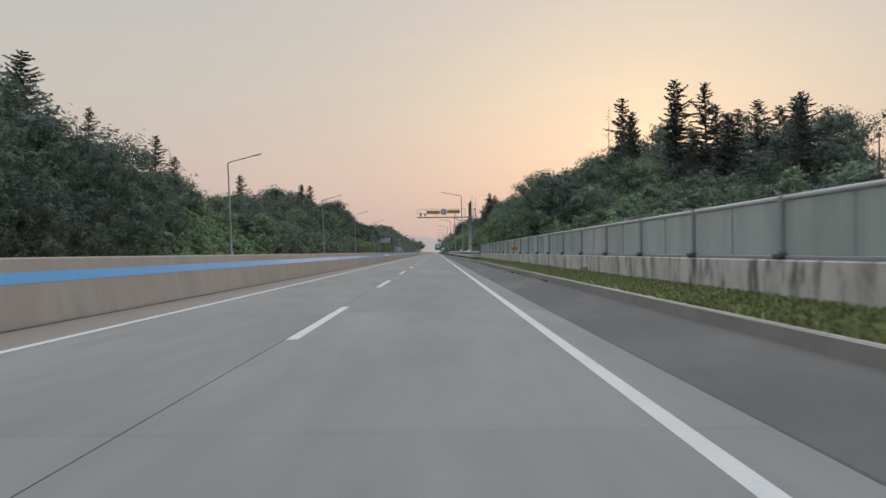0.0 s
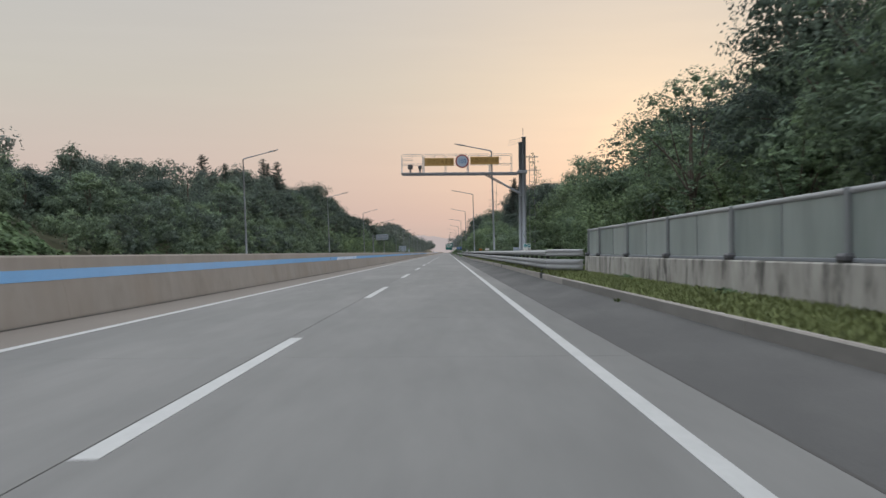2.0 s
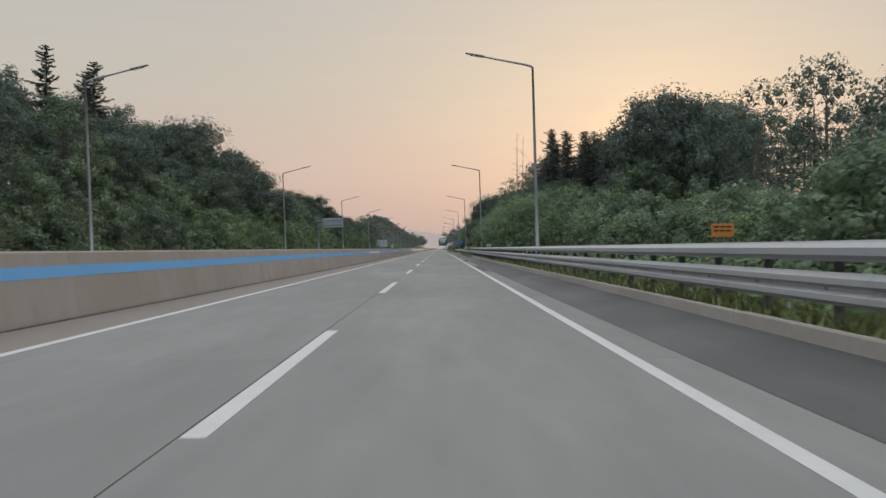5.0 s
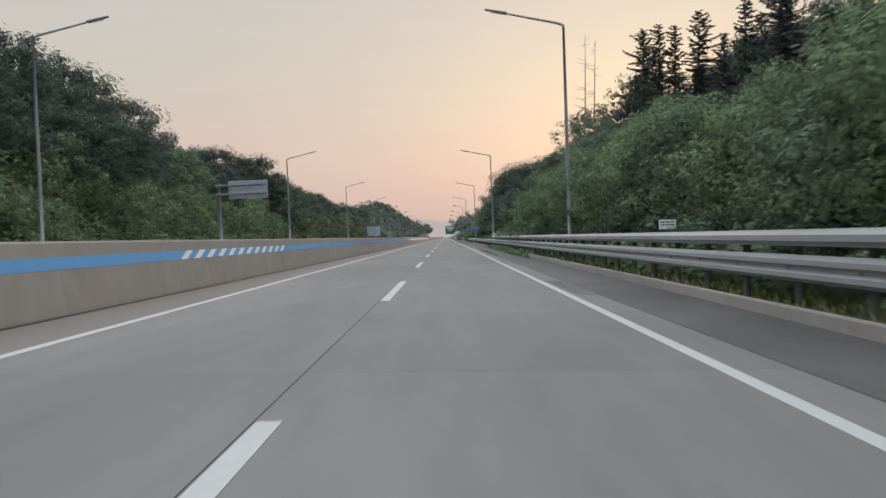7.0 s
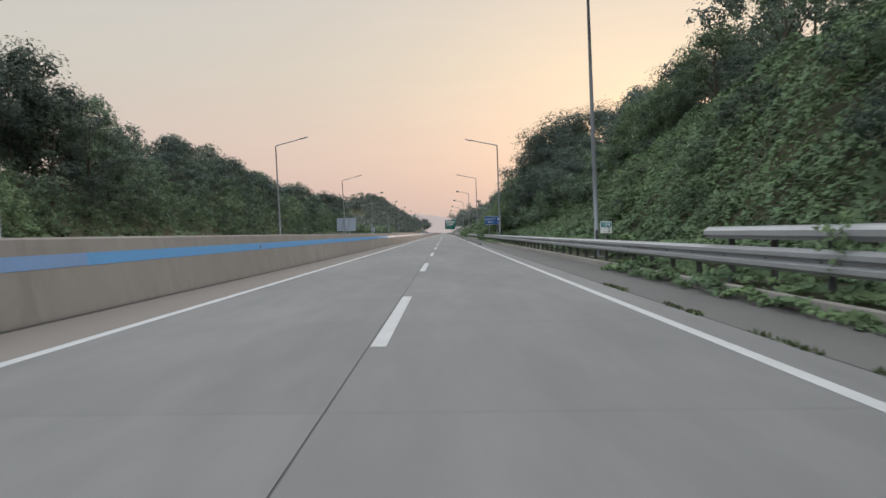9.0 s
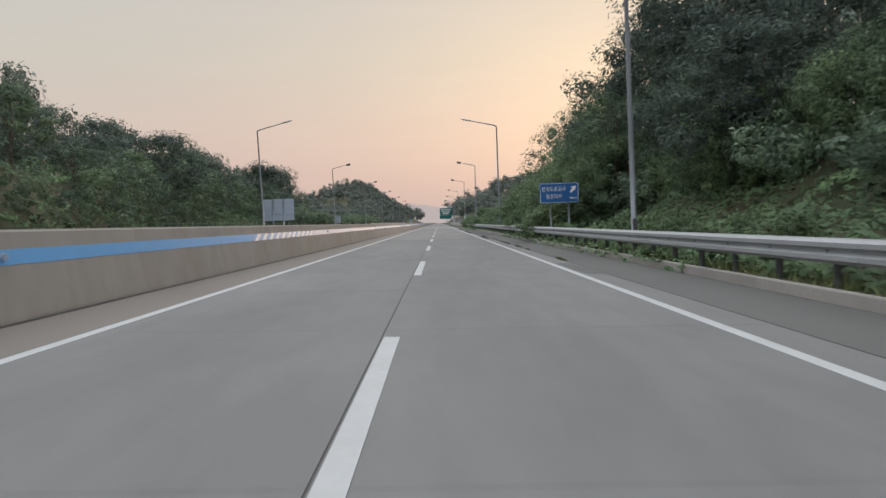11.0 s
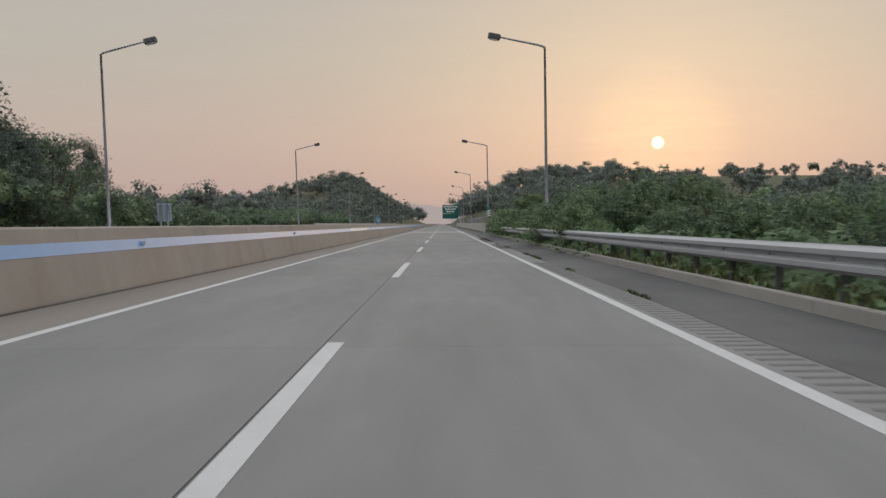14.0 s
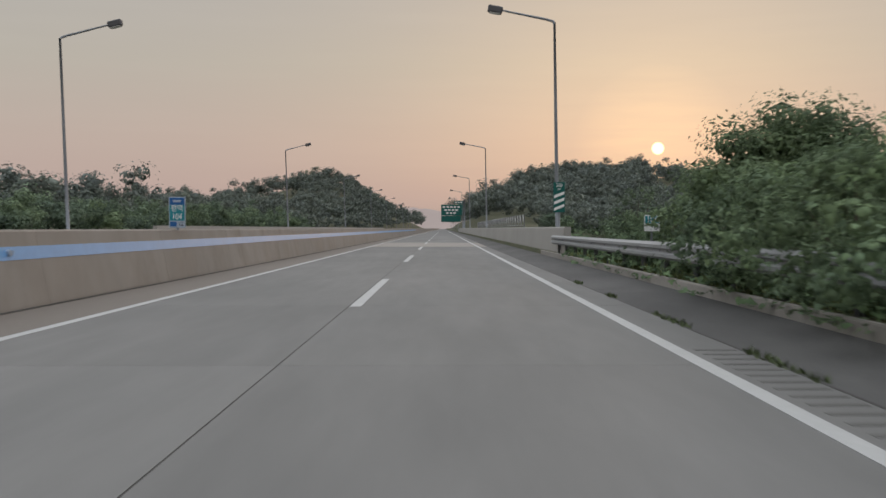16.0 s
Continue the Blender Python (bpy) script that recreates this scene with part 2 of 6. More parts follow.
streaked(M["wall"], (0.10, 0.094, 0.085), (1, 2.4, 0.9), 0.50, 0.64)
streaked(M["barrier"], (0.215, 0.19, 0.163), (1, 0.7, 0.5), 0.54, 0.76)
M["steel"] = material("galvanised_steel", (0.315, 0.318, 0.32), 0.6, 0.25, var=0.10, grain=5, patch=0.7, random_amount=0.06, stretch=(1, 0.3, 2))
M["pole"] = material("galvanised_pole", (0.225, 0.24, 0.26), 0.5, 0.4, var=0.06, grain=12, patch=0.8)
M["post_steel"] = material("weathered_post_steel", (0.20, 0.21, 0.215), 0.6, 0.25, var=0.08, grain=12)
# rail posts and spacers: shade behind the beams is put into this dark colour
M["rail_post"] = material("shaded_rail_post", (0.085, 0.085, 0.082), 0.7, 0.2, var=0.12, grain=12)
M["dark_steel"] = material("dark_lamp_housing", (0.09, 0.09, 0.095), 0.5, 0.3, var=0.05)
M["lens"] = material("lamp_glass", (0.55, 0.55, 0.52), 0.25, 0.0, spec=0.5)
M["blue"] = material("blue_band_paint", (0.12, 0.32, 0.58), 0.55, var=0.06, grain=20, patch=1.2, spec=0.22)
M["film_band"] = material("glossy_band_film", (0.19, 0.32, 0.54), 0.3, var=0.06, grain=6, patch=1.5, spec=1.0)
M["blue_film"] = material("glossy_blue_band", (0.14, 0.31, 0.56), 0.5, var=0.06, grain=6, patch=1.5, spec=0.27)
M["white"] = material("white_paint", (0.74, 0.74, 0.73), 0.6, var=0.05)
M["black"] = material("black_lettering", (0.02, 0.02, 0.02), 0.6)
M["sign_back"] = material("sign_back_aluminium", (0.36, 0.42, 0.50), 0.5, 0.3, var=0.05, grain=6)
M["sign_frame"] = material("sign_frame_aluminium", (0.40, 0.45, 0.52), 0.5, 0.3, var=0.05, grain=6)
M["sign_blue"] = material("sign_blue", (0.021, 0.105, 0.29), 0.5, var=0.03)
M["sign_green"] = material("sign_green", (0.008, 0.10, 0.085), 0.5, var=0.03)
M["sign_teal"] = material("sign_teal", (0.02, 0.22, 0.26), 0.5, var=0.03)
M["amber"] = material("amber_sign_panel", (0.36, 0.225, 0.075), 0.6, var=0.05)
M["amber_text"] = material("dark_brown_lettering", (0.13, 0.065, 0.012), 0.6)
M["red"] = material("red_sign_ring", (0.26, 0.04, 0.045), 0.5)
M["orange"] = material("orange_plate", (0.46, 0.185, 0.045), 0.5)
M["soil"] = material("grassy_soil", (0.055, 0.062, 0.030), 0.95, var=0.25, grain=4, patch=0.15, bump=0.6, tint=(0.085, 0.075, 0.045))
M["bark"] = material("bark", (0.095, 0.078, 0.062), 0.9, var=0.2, grain=12, patch=2, bump=0.5)
M["dead_wood"] = material("dead_grey_wood", (0.20, 0.175, 0.155), 0.9, var=0.15, grain=12)
M["leaf_a"] = foliage("broadleaf_foliage", (0.120, 0.162, 0.122), (0.190, 0.255, 0.142))
M["leaf_b"] = foliage("oak_foliage", (0.082, 0.108, 0.096), (0.120, 0.154, 0.112))
M["leaf_shrub"] = foliage("bright_shrub_foliage", (0.122, 0.170, 0.108), (0.205, 0.275, 0.138), translucent=0.34, cell=10)
M["leaf_spray"] = foliage("feathery_shrub_foliage", (0.112, 0.160, 0.106), (0.190, 0.255, 0.132), translucent=0.34, cell=10, gaps=1.3)
M["needles"] = material("conifer_needles", (0.120, 0.146, 0.132), 0.7, island=0.2, random_amount=0.18, translucent=0.15, var=0.2, grain=1.5, patch=0.4, spec=0.12)
M["vine"] = foliage("vine_leaves", (0.105, 0.158, 0.086), (0.145, 0.208, 0.098), translucent=0.25, cell=5, spread=0.3, gaps=0.72)
M["grass"] = material("grass_blades", (0.225, 0.262, 0.105), 0.7, island=0.12, translucent=0.3, var=0.12, grain=1.2, patch=0.3)
M["weed"] = material("joint_weeds", (0.105, 0.135, 0.062), 0.75, island=0.2, translucent=0.3, var=0.15, grain=3, patch=0.5)
M["leaf_back"] = foliage("woodland_foliage", (0.088, 0.114, 0.102), (0.124, 0.156, 0.115), cell=6)
# greyer, lighter leaves: the haze of distance is mixed into this colour
M["far_leaf_hazed"] = foliage("distant_woods_hazed", (0.128, 0.152, 0.140), (0.174, 0.200, 0.162), translucent=0.15, cell=3, relief=0.5)
M["hill"] = material("distant_hills_haze_glow", (0.10, 0.10, 0.10), 1.0, var=0.12, grain=0.05, patch=0.01, spec=0.0)
# haze in front of the hills is put in as a glow of their material
haze_glow_node = M["hill"].node_tree.nodes["Principled BSDF"]
haze_glow_node.inputs["Emission Color"].default_value, haze_glow_node.inputs["Emission Strength"].default_value = srgb(172, 156, 151), 0.85
M["drain_hole"] = material("drain_hole_darkness", (0.03, 0.03, 0.03), 0.7, var=0.1)


def frosted_glass():
    m = bpy.data.materials.new("grimy_frosted_panel")
    m.use_nodes = True
    n, l = m.node_tree.nodes, m.node_tree.links
    b = n["Principled BSDF"]
    geo = n.new("ShaderNodeNewGeometry")
    mp = n.new("ShaderNodeMapping")
    mp.inputs["Scale"].default_value = (1, 1, 0.35)
    l.new(geo.outputs["Position"], mp.inputs[0])
    no = n.new("ShaderNodeTexNoise")
    no.inputs["Scale"].default_value = 1.3
    no.inputs["Detail"].default_value = 5
    l.new(mp.outputs[0], no.inputs[0])
    cr = n.new("ShaderNodeValToRGB")
    ramp(cr, [(0.3, (0.27, 0.305, 0.285, 1)), (0.7, (0.42, 0.455, 0.43, 1))])
    l.new(no.outputs[0], cr.inputs[0])
    l.new(cr.outputs[0], b.inputs["Base Color"])
    b.inputs["Roughness"].default_value = 0.35
    tr = n.new("ShaderNodeBsdfTransparent")
    tr.inputs[0].default_value = (0.75, 0.82, 0.82, 1)
    oi = n.new("ShaderNodeObjectInfo")
    r = n.new("ShaderNodeMapRange")
    r.inputs["To Min"].default_value, r.inputs["To Max"].default_value = 0.16, 0.42
    l.new(oi.outputs["Random"], r.inputs["Value"])
    ms = n.new("ShaderNodeMixShader")
    l.new(r.outputs[0], ms.inputs[0])
    l.new(b.outputs[0], ms.inputs[1])
    l.new(tr.outputs[0], ms.inputs[2])
    l.new(ms.outputs[0], n["Material Output"].inputs[0])
    return m


M["frost"] = frosted_glass()


# ------------------------------------------------------------------ building helpers
def mesh_from(name, verts, faces, mat, smooth=False):
    me = bpy.data.meshes.new(name)
    me.from_pydata([tuple(v) for v in verts], [], faces)
    for m in (mat if isinstance(mat, (list, tuple)) else [mat]):
        me.materials.append(m)
    if smooth:
        me.polygons.foreach_set("use_smooth", [True] * len(me.polygons))
    me.update()
    return me


def child(name, me, parent=None, label="", at=(0, 0, 0), rz=0.0):
    ob = new(name, me)
    ob.location = at
    ob.rotation_euler[2] = rz
    if parent:
        ob.parent = parent
    if label:
        tagged(ob, label)
    return ob


def part(name, bm, mat, parent, label=""):
    me = bpy.data.meshes.new(name)
    bm.to_mesh(me)
    bm.free()
    me.materials.append(mat)
    return child(name, me, parent, label)


def empty(name, at=(0, 0, 0), **tags):
    ob = new(name)
    ob.location = at
    ob.empty_display_size = 0.2
    return tagged(ob, **tags)


def box_bm(bm, x0, x1, y0, y1, z0, z1, bevel=0.0):
    r = bmesh.ops.create_cube(bm, size=1)
    bmesh.ops.scale(bm, vec=(x1 - x0, y1 - y0, z1 - z0), verts=r["verts"])
    bmesh.ops.translate(bm, vec=((x0 + x1) / 2, (y0 + y1) / 2, (z0 + z1) / 2), verts=r["verts"])
    if bevel:
        es = list({e for v in r["verts"] for e in v.link_edges})
        bmesh.ops.bevel(bm, geom=es, offset=bevel, segments=1, affect="EDGES")
    return bm


def box_mesh(name, x0, x1, y0, y1, z0, z1, mat, bevel=0.0):
    bm = box_bm(bmesh.new(), x0, x1, y0, y1, z0, z1, bevel)
    me = bpy.data.meshes.new(name)
    bm.to_mesh(me)
    bm.free()
    me.materials.append(mat)
    return me


def tube_geo(points, radii, sides=8, caps=True):
    """Vertices and faces of a round bar along points."""
    pts = [Vector(p) for p in points]
    vs, fs = [], []
    n = len(pts)
    ref = Vector((0, 0, 1))
    for i, p in enumerate(pts):
        d = (pts[min(i + 1, n - 1)] - pts[max(i - 1, 0)]).normalized()
        a = d.cross(ref if abs(d.z) < 0.9 else Vector((1, 0, 0))).normalized()
        b = d.cross(a)
        for k in range(sides):
            w = 2 * math.pi * k / sides
            vs.append(p + (a * math.cos(w) + b * math.sin(w)) * radii[i])
    for i in range(n - 1):
        for k in range(sides):
            k2 = (k + 1) % sides
            fs.append((i * sides + k, i * sides + k2, (i + 1) * sides + k2, (i + 1) * sides + k))
    if caps:
        fs.append(tuple(range(sides)))
        fs.append(tuple((n - 1) * sides + k for k in reversed(range(sides))))
    return vs, fs


def tube_mesh(name, points, radii, mat, sides=8):
    if not isinstance(radii, (list, tuple)):
        radii = [radii] * len(points)
    v, f = tube_geo(points, radii, sides)
    return mesh_from(name, v, f, mat, smooth=True)


def merge(geos):
    vs, fs = [], []
    for v, f in geos:
        o = len(vs)
        vs += list(v)
        fs += [tuple(i + o for i in q) for q in f]
    return vs, fs


def sweep_mesh(name, profile, y0, y1, mat, closed=True, smooth=False):
    """A profile of (x, z) drawn along y."""
    n = len(profile)
    vs = [(x, y0, z) for x, z in profile] + [(x, y1, z) for x, z in profile]
    fs = [(i, (i + 1) % n, n + (i + 1) % n, n + i) for i in range(n if closed else n - 1)]
    if closed:
        fs += [tuple(reversed(range(n))), tuple(range(n, 2 * n))]
    return mesh_from(name, vs, fs, mat, smooth)


def text_mesh(name, body, size, mat, parent, at, facing=0.0, label="", squeeze=1.0):
    """Lettering in the built-in font, facing the oncoming car (towards -y)."""
    cu = bpy.data.curves.new(name, "FONT")
    cu.body, cu.size, cu.extrude = body, size, 0.002
    cu.align_x, cu.align_y = "CENTER", "CENTER"
    tmp = bpy.data.objects.new(name, cu)
    me = bpy.data.meshes.new_from_object(tmp)
    bpy.data.objects.remove(tmp)
    me.materials.clear()
    me.materials.append(mat)
    me.transform(Matrix.Rotation(radians(90), 4, "X") @ Matrix.Diagonal((squeeze, 1, 1, 1)))
    return child(name, me, parent, label, at, facing)


rng = np.random.default_rng(7)


def interp(y, table):
    ys = [p[0] for p in table]
    zs = [p[1] for p in table]
    return float(np.interp(y, ys, zs))


# ------------------------------------------------------------------ ground
KERB_X = 5.20
RISE_R = [(-200, 3), (138, 3), (152, 1.1), (166, 0.7), (222, 1.0), (250, 3.6), (300, 6.2), (335, 7.4), (360, 5.8), (400, 3.8), (440, 2.8), (466, 0.3),
          (560, -0.3), (640, 0.5), (720, 4), (900, 5), (2000, 6)]
RISE_L = [(-200, 4), (90, 4.2), (107, 5.2), (118, 4.8), (135, 2.6), (160, 3), (258, 5.5), (300, 5), (340, 4.6), (400, 4), (450, 3), (490, 1), (525, 0),
          (640, 0.3), (720, 3), (900, 5), (2000, 6)]


def kerb_top(y):
    return float(np.interp(y, [0, 150, 235, 2000], [0.40, 0.38, 0.26, 0.26]))


def smooth_step(v):
    v = min(1.0, max(0.0, v))
    return v * v * (3 - 2 * v)


def ground_z(x, y):
    bump = 0.35 * noise.noise(Vector((x * 0.13, y * 0.09, 3.1))) + 0.9 * noise.noise(Vector((x * 0.03, y * 0.022, 1.7)))
    if -15.6 < x < KERB_X + 0.085:
        return -0.25
    if x >= KERB_X + 0.085:
        base = kerb_top(y) + (0.14 if y < 118 else 0.0)
        if x < 6.2:
            return kerb_top(y) - 0.015 + (base - kerb_top(y)) * (x - KERB_X - 0.085) / 0.9
        s = smooth_step((x - 6.2) / 7.5)
        z = base + (interp(y, RISE_R) - base) * s + bump * s
        hill = 15 * smooth_step((x - 13) / 30) * math.exp(-((y - 960) / 130) ** 2)
        return z + hill + max(0, x - 22) * 0.05 * (1 if x < 120 else 120 / x)
    s = smooth_step((-15.6 - x) / 6.0)
    z = 0.1 + (interp(y, RISE_L) - 0.1) * s + bump * s
    hill = 17 * smooth_step((-18 - x) / 32) * (1 - 0.85 * smooth_step((-x - 52) / 45)) * math.exp(-((y - 970) / 140) ** 2)
    return z + hill + max(0, -24 - x) * 0.07 * (1 if x > -120 else 120 / -x) * (1 - 0.85 * smooth_step((y - 500) / 60))


def build_ground():
    xs = [-4200, -2500, -1400, -800, -450, -260, -160, -110, -80, -60, -48, -40, -34, -30, -27, -25, -23, -21.5, -20, -18.8, -17.6, -16.6, -15.6,
          -15.5, -5, 5.27, 5.30, 6.2, 6.8, 7.4, 8, 8.7, 9.5, 10.3, 11.2, 12.2, 13.4, 15, 17, 20, 24, 29, 36, 46, 60, 80, 110, 160, 260, 450, 800, 1400, 2500, 4200]
    ys = [-900, -300, -120] + list(np.arange(-60, 700, 5.0)) + [700, 730, 770, 810, 850, 890, 930, 970, 1010, 1060, 1120, 1200, 1500, 2000, 2800, 4600]
    vs = []
    for y in ys:
        for x in xs:
            z = ground_z(x, y)
            if y > 1200 or abs(x) > 1000:
                z = min(z, 1.0)
            vs.append((x, y, z))
    nx = len(xs)
    fs = [(j * nx + i, j * nx + i + 1, (j + 1) * nx + i + 1, (j + 1) * nx + i) for j in range(len(ys) - 1) for i in range(nx - 1)]
    ob = new("ground", mesh_from("ground", vs, fs, M["soil"], smooth=True))
    tagged(ob, "grassy earth banks and verges beside the expressway", "ground", kind="structure")


build_ground()

# ------------------------------------------------------------------ carriageway
ROAD_END = 2600
road = new("road", mesh_from("road", [(-4.6, -60, -0.014), (4.03, -60, -0.014), (4.03, ROAD_END, -0.014), (-4.6, ROAD_END, -0.014),
                                      (-4.6, -60, -0.3), (4.03, -60, -0.3), (4.03, ROAD_END, -0.3), (-4.6, ROAD_END, -0.3)],
                             [(0, 1, 2, 3), (4, 7, 6, 5), (0, 4, 5, 1), (1, 5, 6, 2), (2, 6, 7, 3), (3, 7, 4, 0)], M["road_base"]))
tagged(road, "grey concrete carriageway with two lanes and sealed joints", "road", kind="structure")
opp = new("road_opposite", box_mesh("road_opposite", -14.9, -5.3, -60, ROAD_END, -0.3, -0.005, M["road_base"]))
tagged(opp, "opposite concrete carriageway behind the median barrier", "road", kind="structure")
gut = new("gutter", sweep_mesh("gutter", [(-4.62, -0.2), (-3.36, -0.2), (-3.36, 0.0), (-4.62, 0.02)], -60, ROAD_END, M["gutter"]))
tagged(gut, "brownish stained concrete edge strip under the median barrier", "gutter", kind="structure")
seam = new("lane_joint", box_mesh("lane_joint", -0.105, -0.093, -60, 640, -0.012, -0.0035, M["joint"]))
tagged(seam, "dark sealed joint between the two concrete lanes", "joint", kind="structure")


def shoulder_mesh():
    vs, fs = [], []
    ys = list(np.arange(-60, 720, 10.0)) + [900, 1300, ROAD_END]
    for y in ys:
        e = kerb_top(y) - 0.165
        vs += [(4.03, y, -0.012), (4.6, y, e * 0.30), (KERB_X + 0.05, y, e)]
    for j in range(len(ys) - 1):
        for i in range(2):
            fs.append((j * 3 + i, j * 3 + i + 1, (j + 1) * 3 + i + 1, (j + 1) * 3 + i))
    me = mesh_from("shoulder", vs, fs, [M["asphalt"], M["asphalt_pale"]])
    for p in me.polygons:
        p.material_index = 1 if 262 < p.center.y < 440 else 0
    return me


sh = new("shoulder", shoulder_mesh())
tagged(sh, "worn dark asphalt hard shoulder", "shoulder", kind="structure")

edge = new("shoulder_joint", box_mesh("shoulder_joint", 4.018, 4.05, -60, 640, -0.01, 0.0025, M["joint"]))
tagged(edge, "dark open joint between concrete lane and asphalt shoulder", "joint", kind="structure")
foot = new("barrier_joint", box_mesh("barrier_joint", -4.515, -4.43, -60, 720, 0.0, 0.028, M["joint"]))
tagged(foot, "dark dirt line along the foot of the median barrier", "joint", kind="structure")

# painted lines
for nm, x, w, lab in (("line_left", -3.25, 0.14, "solid white edge line along the median"), ("line_right", 3.43, 0.15, "solid white edge line along the shoulder")):
    ob = new(nm, box_mesh(nm, x - w / 2, x + w / 2, -60, ROAD_END, -0.002, 0.004, M["paint"]))
    tagged(ob, lab, "road marking", kind="structure")
lane = empty("lane_line", label="broken white line of long dashes between the lanes", category="road marking", kind="structure")
dash = box_mesh("dash", -0.08, 0.08, 0, 7.3, -0.002, 0.005, M["paint"])
for k in range(-2, 60):
    child("dash", dash, lane, at=(0, 18.2 * k, 0))

# ------------------------------------------------------------------ median barrier
barrier = empty("median_barrier", label="beige concrete median barrier with a painted colour band", category="barrier", kind="structure")
SEG = 6.0
HALF = [(-4.50, -0.02), (-4.505, 0.06), (-4.70, 1.09), (-4.725, 1.12)]
PROFILE = HALF + [(-9.70 - x, z) for x, z in reversed(HALF)]
seg = sweep_mesh("barrier_segment", PROFILE, 0.004, SEG - 0.004, M["barrier"])
for k in range(-3, 120):
    child("barrier_segment", seg, barrier, at=(0, k * SEG, 0))
far_seg = sweep_mesh("barrier_segment", PROFILE, 720, ROAD_END, M["barrier"])
child("barrier_segment", far_seg, barrier)


def face_x(z):
    return -4.505 - (z - 0.06) * (0.195 / 1.03)


def band_mesh(mat, y0, y1, lean=0.0, z0=0.70, z1=0.885, off=0.004):
    v = [(face_x(z0) + off, y0, z0), (face_x(z0) + off, y1, z0), (face_x(z1) + off, y1 + lean, z1), (face_x(z1) + off, y0 + lean, z1)]
    b = [(x - off * 0.8, y, z) for x, y, z in v]
    return mesh_from("band", v + b, [(0, 1, 2, 3), (4, 7, 6, 5), (0, 4, 5, 1), (1, 5, 6, 2), (2, 6, 7, 3), (3, 7, 4, 0)], mat)


for y0, y1 in ((-18, 64), (64, 142), (142, 258), (258, 299), (314, 388), (388, 511), (511, 720)):
    child("band", band_mesh(M["blue" if y0 < 388 else "blue_film"], y0, y1), barrier)
child("band", band_mesh(M["film_band"], 299, 314), barrier, "glossier film stretch of the blue band")
for y0, n in ((142.2, 11), (258.3, 12), (388, 11), (511, 11)):
    for i in range(n):
        child("stripe", band_mesh(M["white"], y0 + i * 1.1, y0 + i * 1.1 + 0.5, lean=0.6, off=0.007), barrier)

# small round reflectors on the barrier
refl = merge([tube_geo([(-4.66, 0, 0.80), (-4.61, -0.02, 0.80)], [0.05, 0.045], 10)])
refl_me = mesh_from("reflector", refl[0], refl[1], M["sign_back"])
for y in (93, 139, 187, 233, 281, 327, 373, 405, 437, 471, 489, 527):
    child("reflector", refl_me, barrier, at=(0.02, y, 0))

# ------------------------------------------------------------------ kerb, wall and glazed fence
kerb = empty("kerb", label="pale weathered concrete kerb along the shoulder", category="kerb", kind="structure")
DRAINS = (118.0, 141.25, 151.0, 171.0)
KL = 4.0
for k in range(-6, 138):
    y0 = k * KL
    t = kerb_top(y0 + KL / 2)
    cuts = [(y0 + 0.006, y0 + KL - 0.006)]
    for d in DRAINS:
        if y0 - 0.5 < d < y0 + KL + 0.5:
            cuts = [(cuts[0][0], d - 0.5), (d + 0.5, cuts[0][1])]
    prof = [(KERB_X, -0.25), (KERB_X + 0.015, t - 0.02), (KERB_X + 0.03, t), (KERB_X + 0.09, t), (KERB_X + 0.09, -0.25)]
    for a, b in cuts:
        if b - a > 0.15:
            me = sweep_mesh("kerb_stone", prof, a, b, [M["kerb"], M["kerb_dirty"]])
            if y0 < 112:
                me.polygons[0].material_index = 1
            child("kerb_stone", me, kerb)
# a solid near-black box fills each gap, painting the darkness of the open inlet
for d in DRAINS:
    z = kerb_top(d)
    dr = new("drain_inlet", box_mesh("drain_inlet", KERB_X + 0.04, KERB_X + 0.6, d - 0.49, d + 0.49, -0.2, z + 0.01, M["drain_hole"], 0.01))
    tagged(dr, "drain inlet in the concrete kerb, its dark hole a solid near-black box", "drain", group="kerb drains")

WALL_X, WALL_END = 6.12, 113.8
wall = new("wall_roadside", sweep_mesh("wall_roadside", [(WALL_X, 0.2), (WALL_X, 0.97), (WALL_X + 0.02, 0.99), (WALL_X + 0.26, 0.99), (WALL_X + 0.28, 0.97), (WALL_X + 0.28, 0.2)],
                                       -40, WALL_END, M["wall"]))
tagged(wall, "low stained concrete wall carrying a glazed roadside fence", "wall", kind="structure")


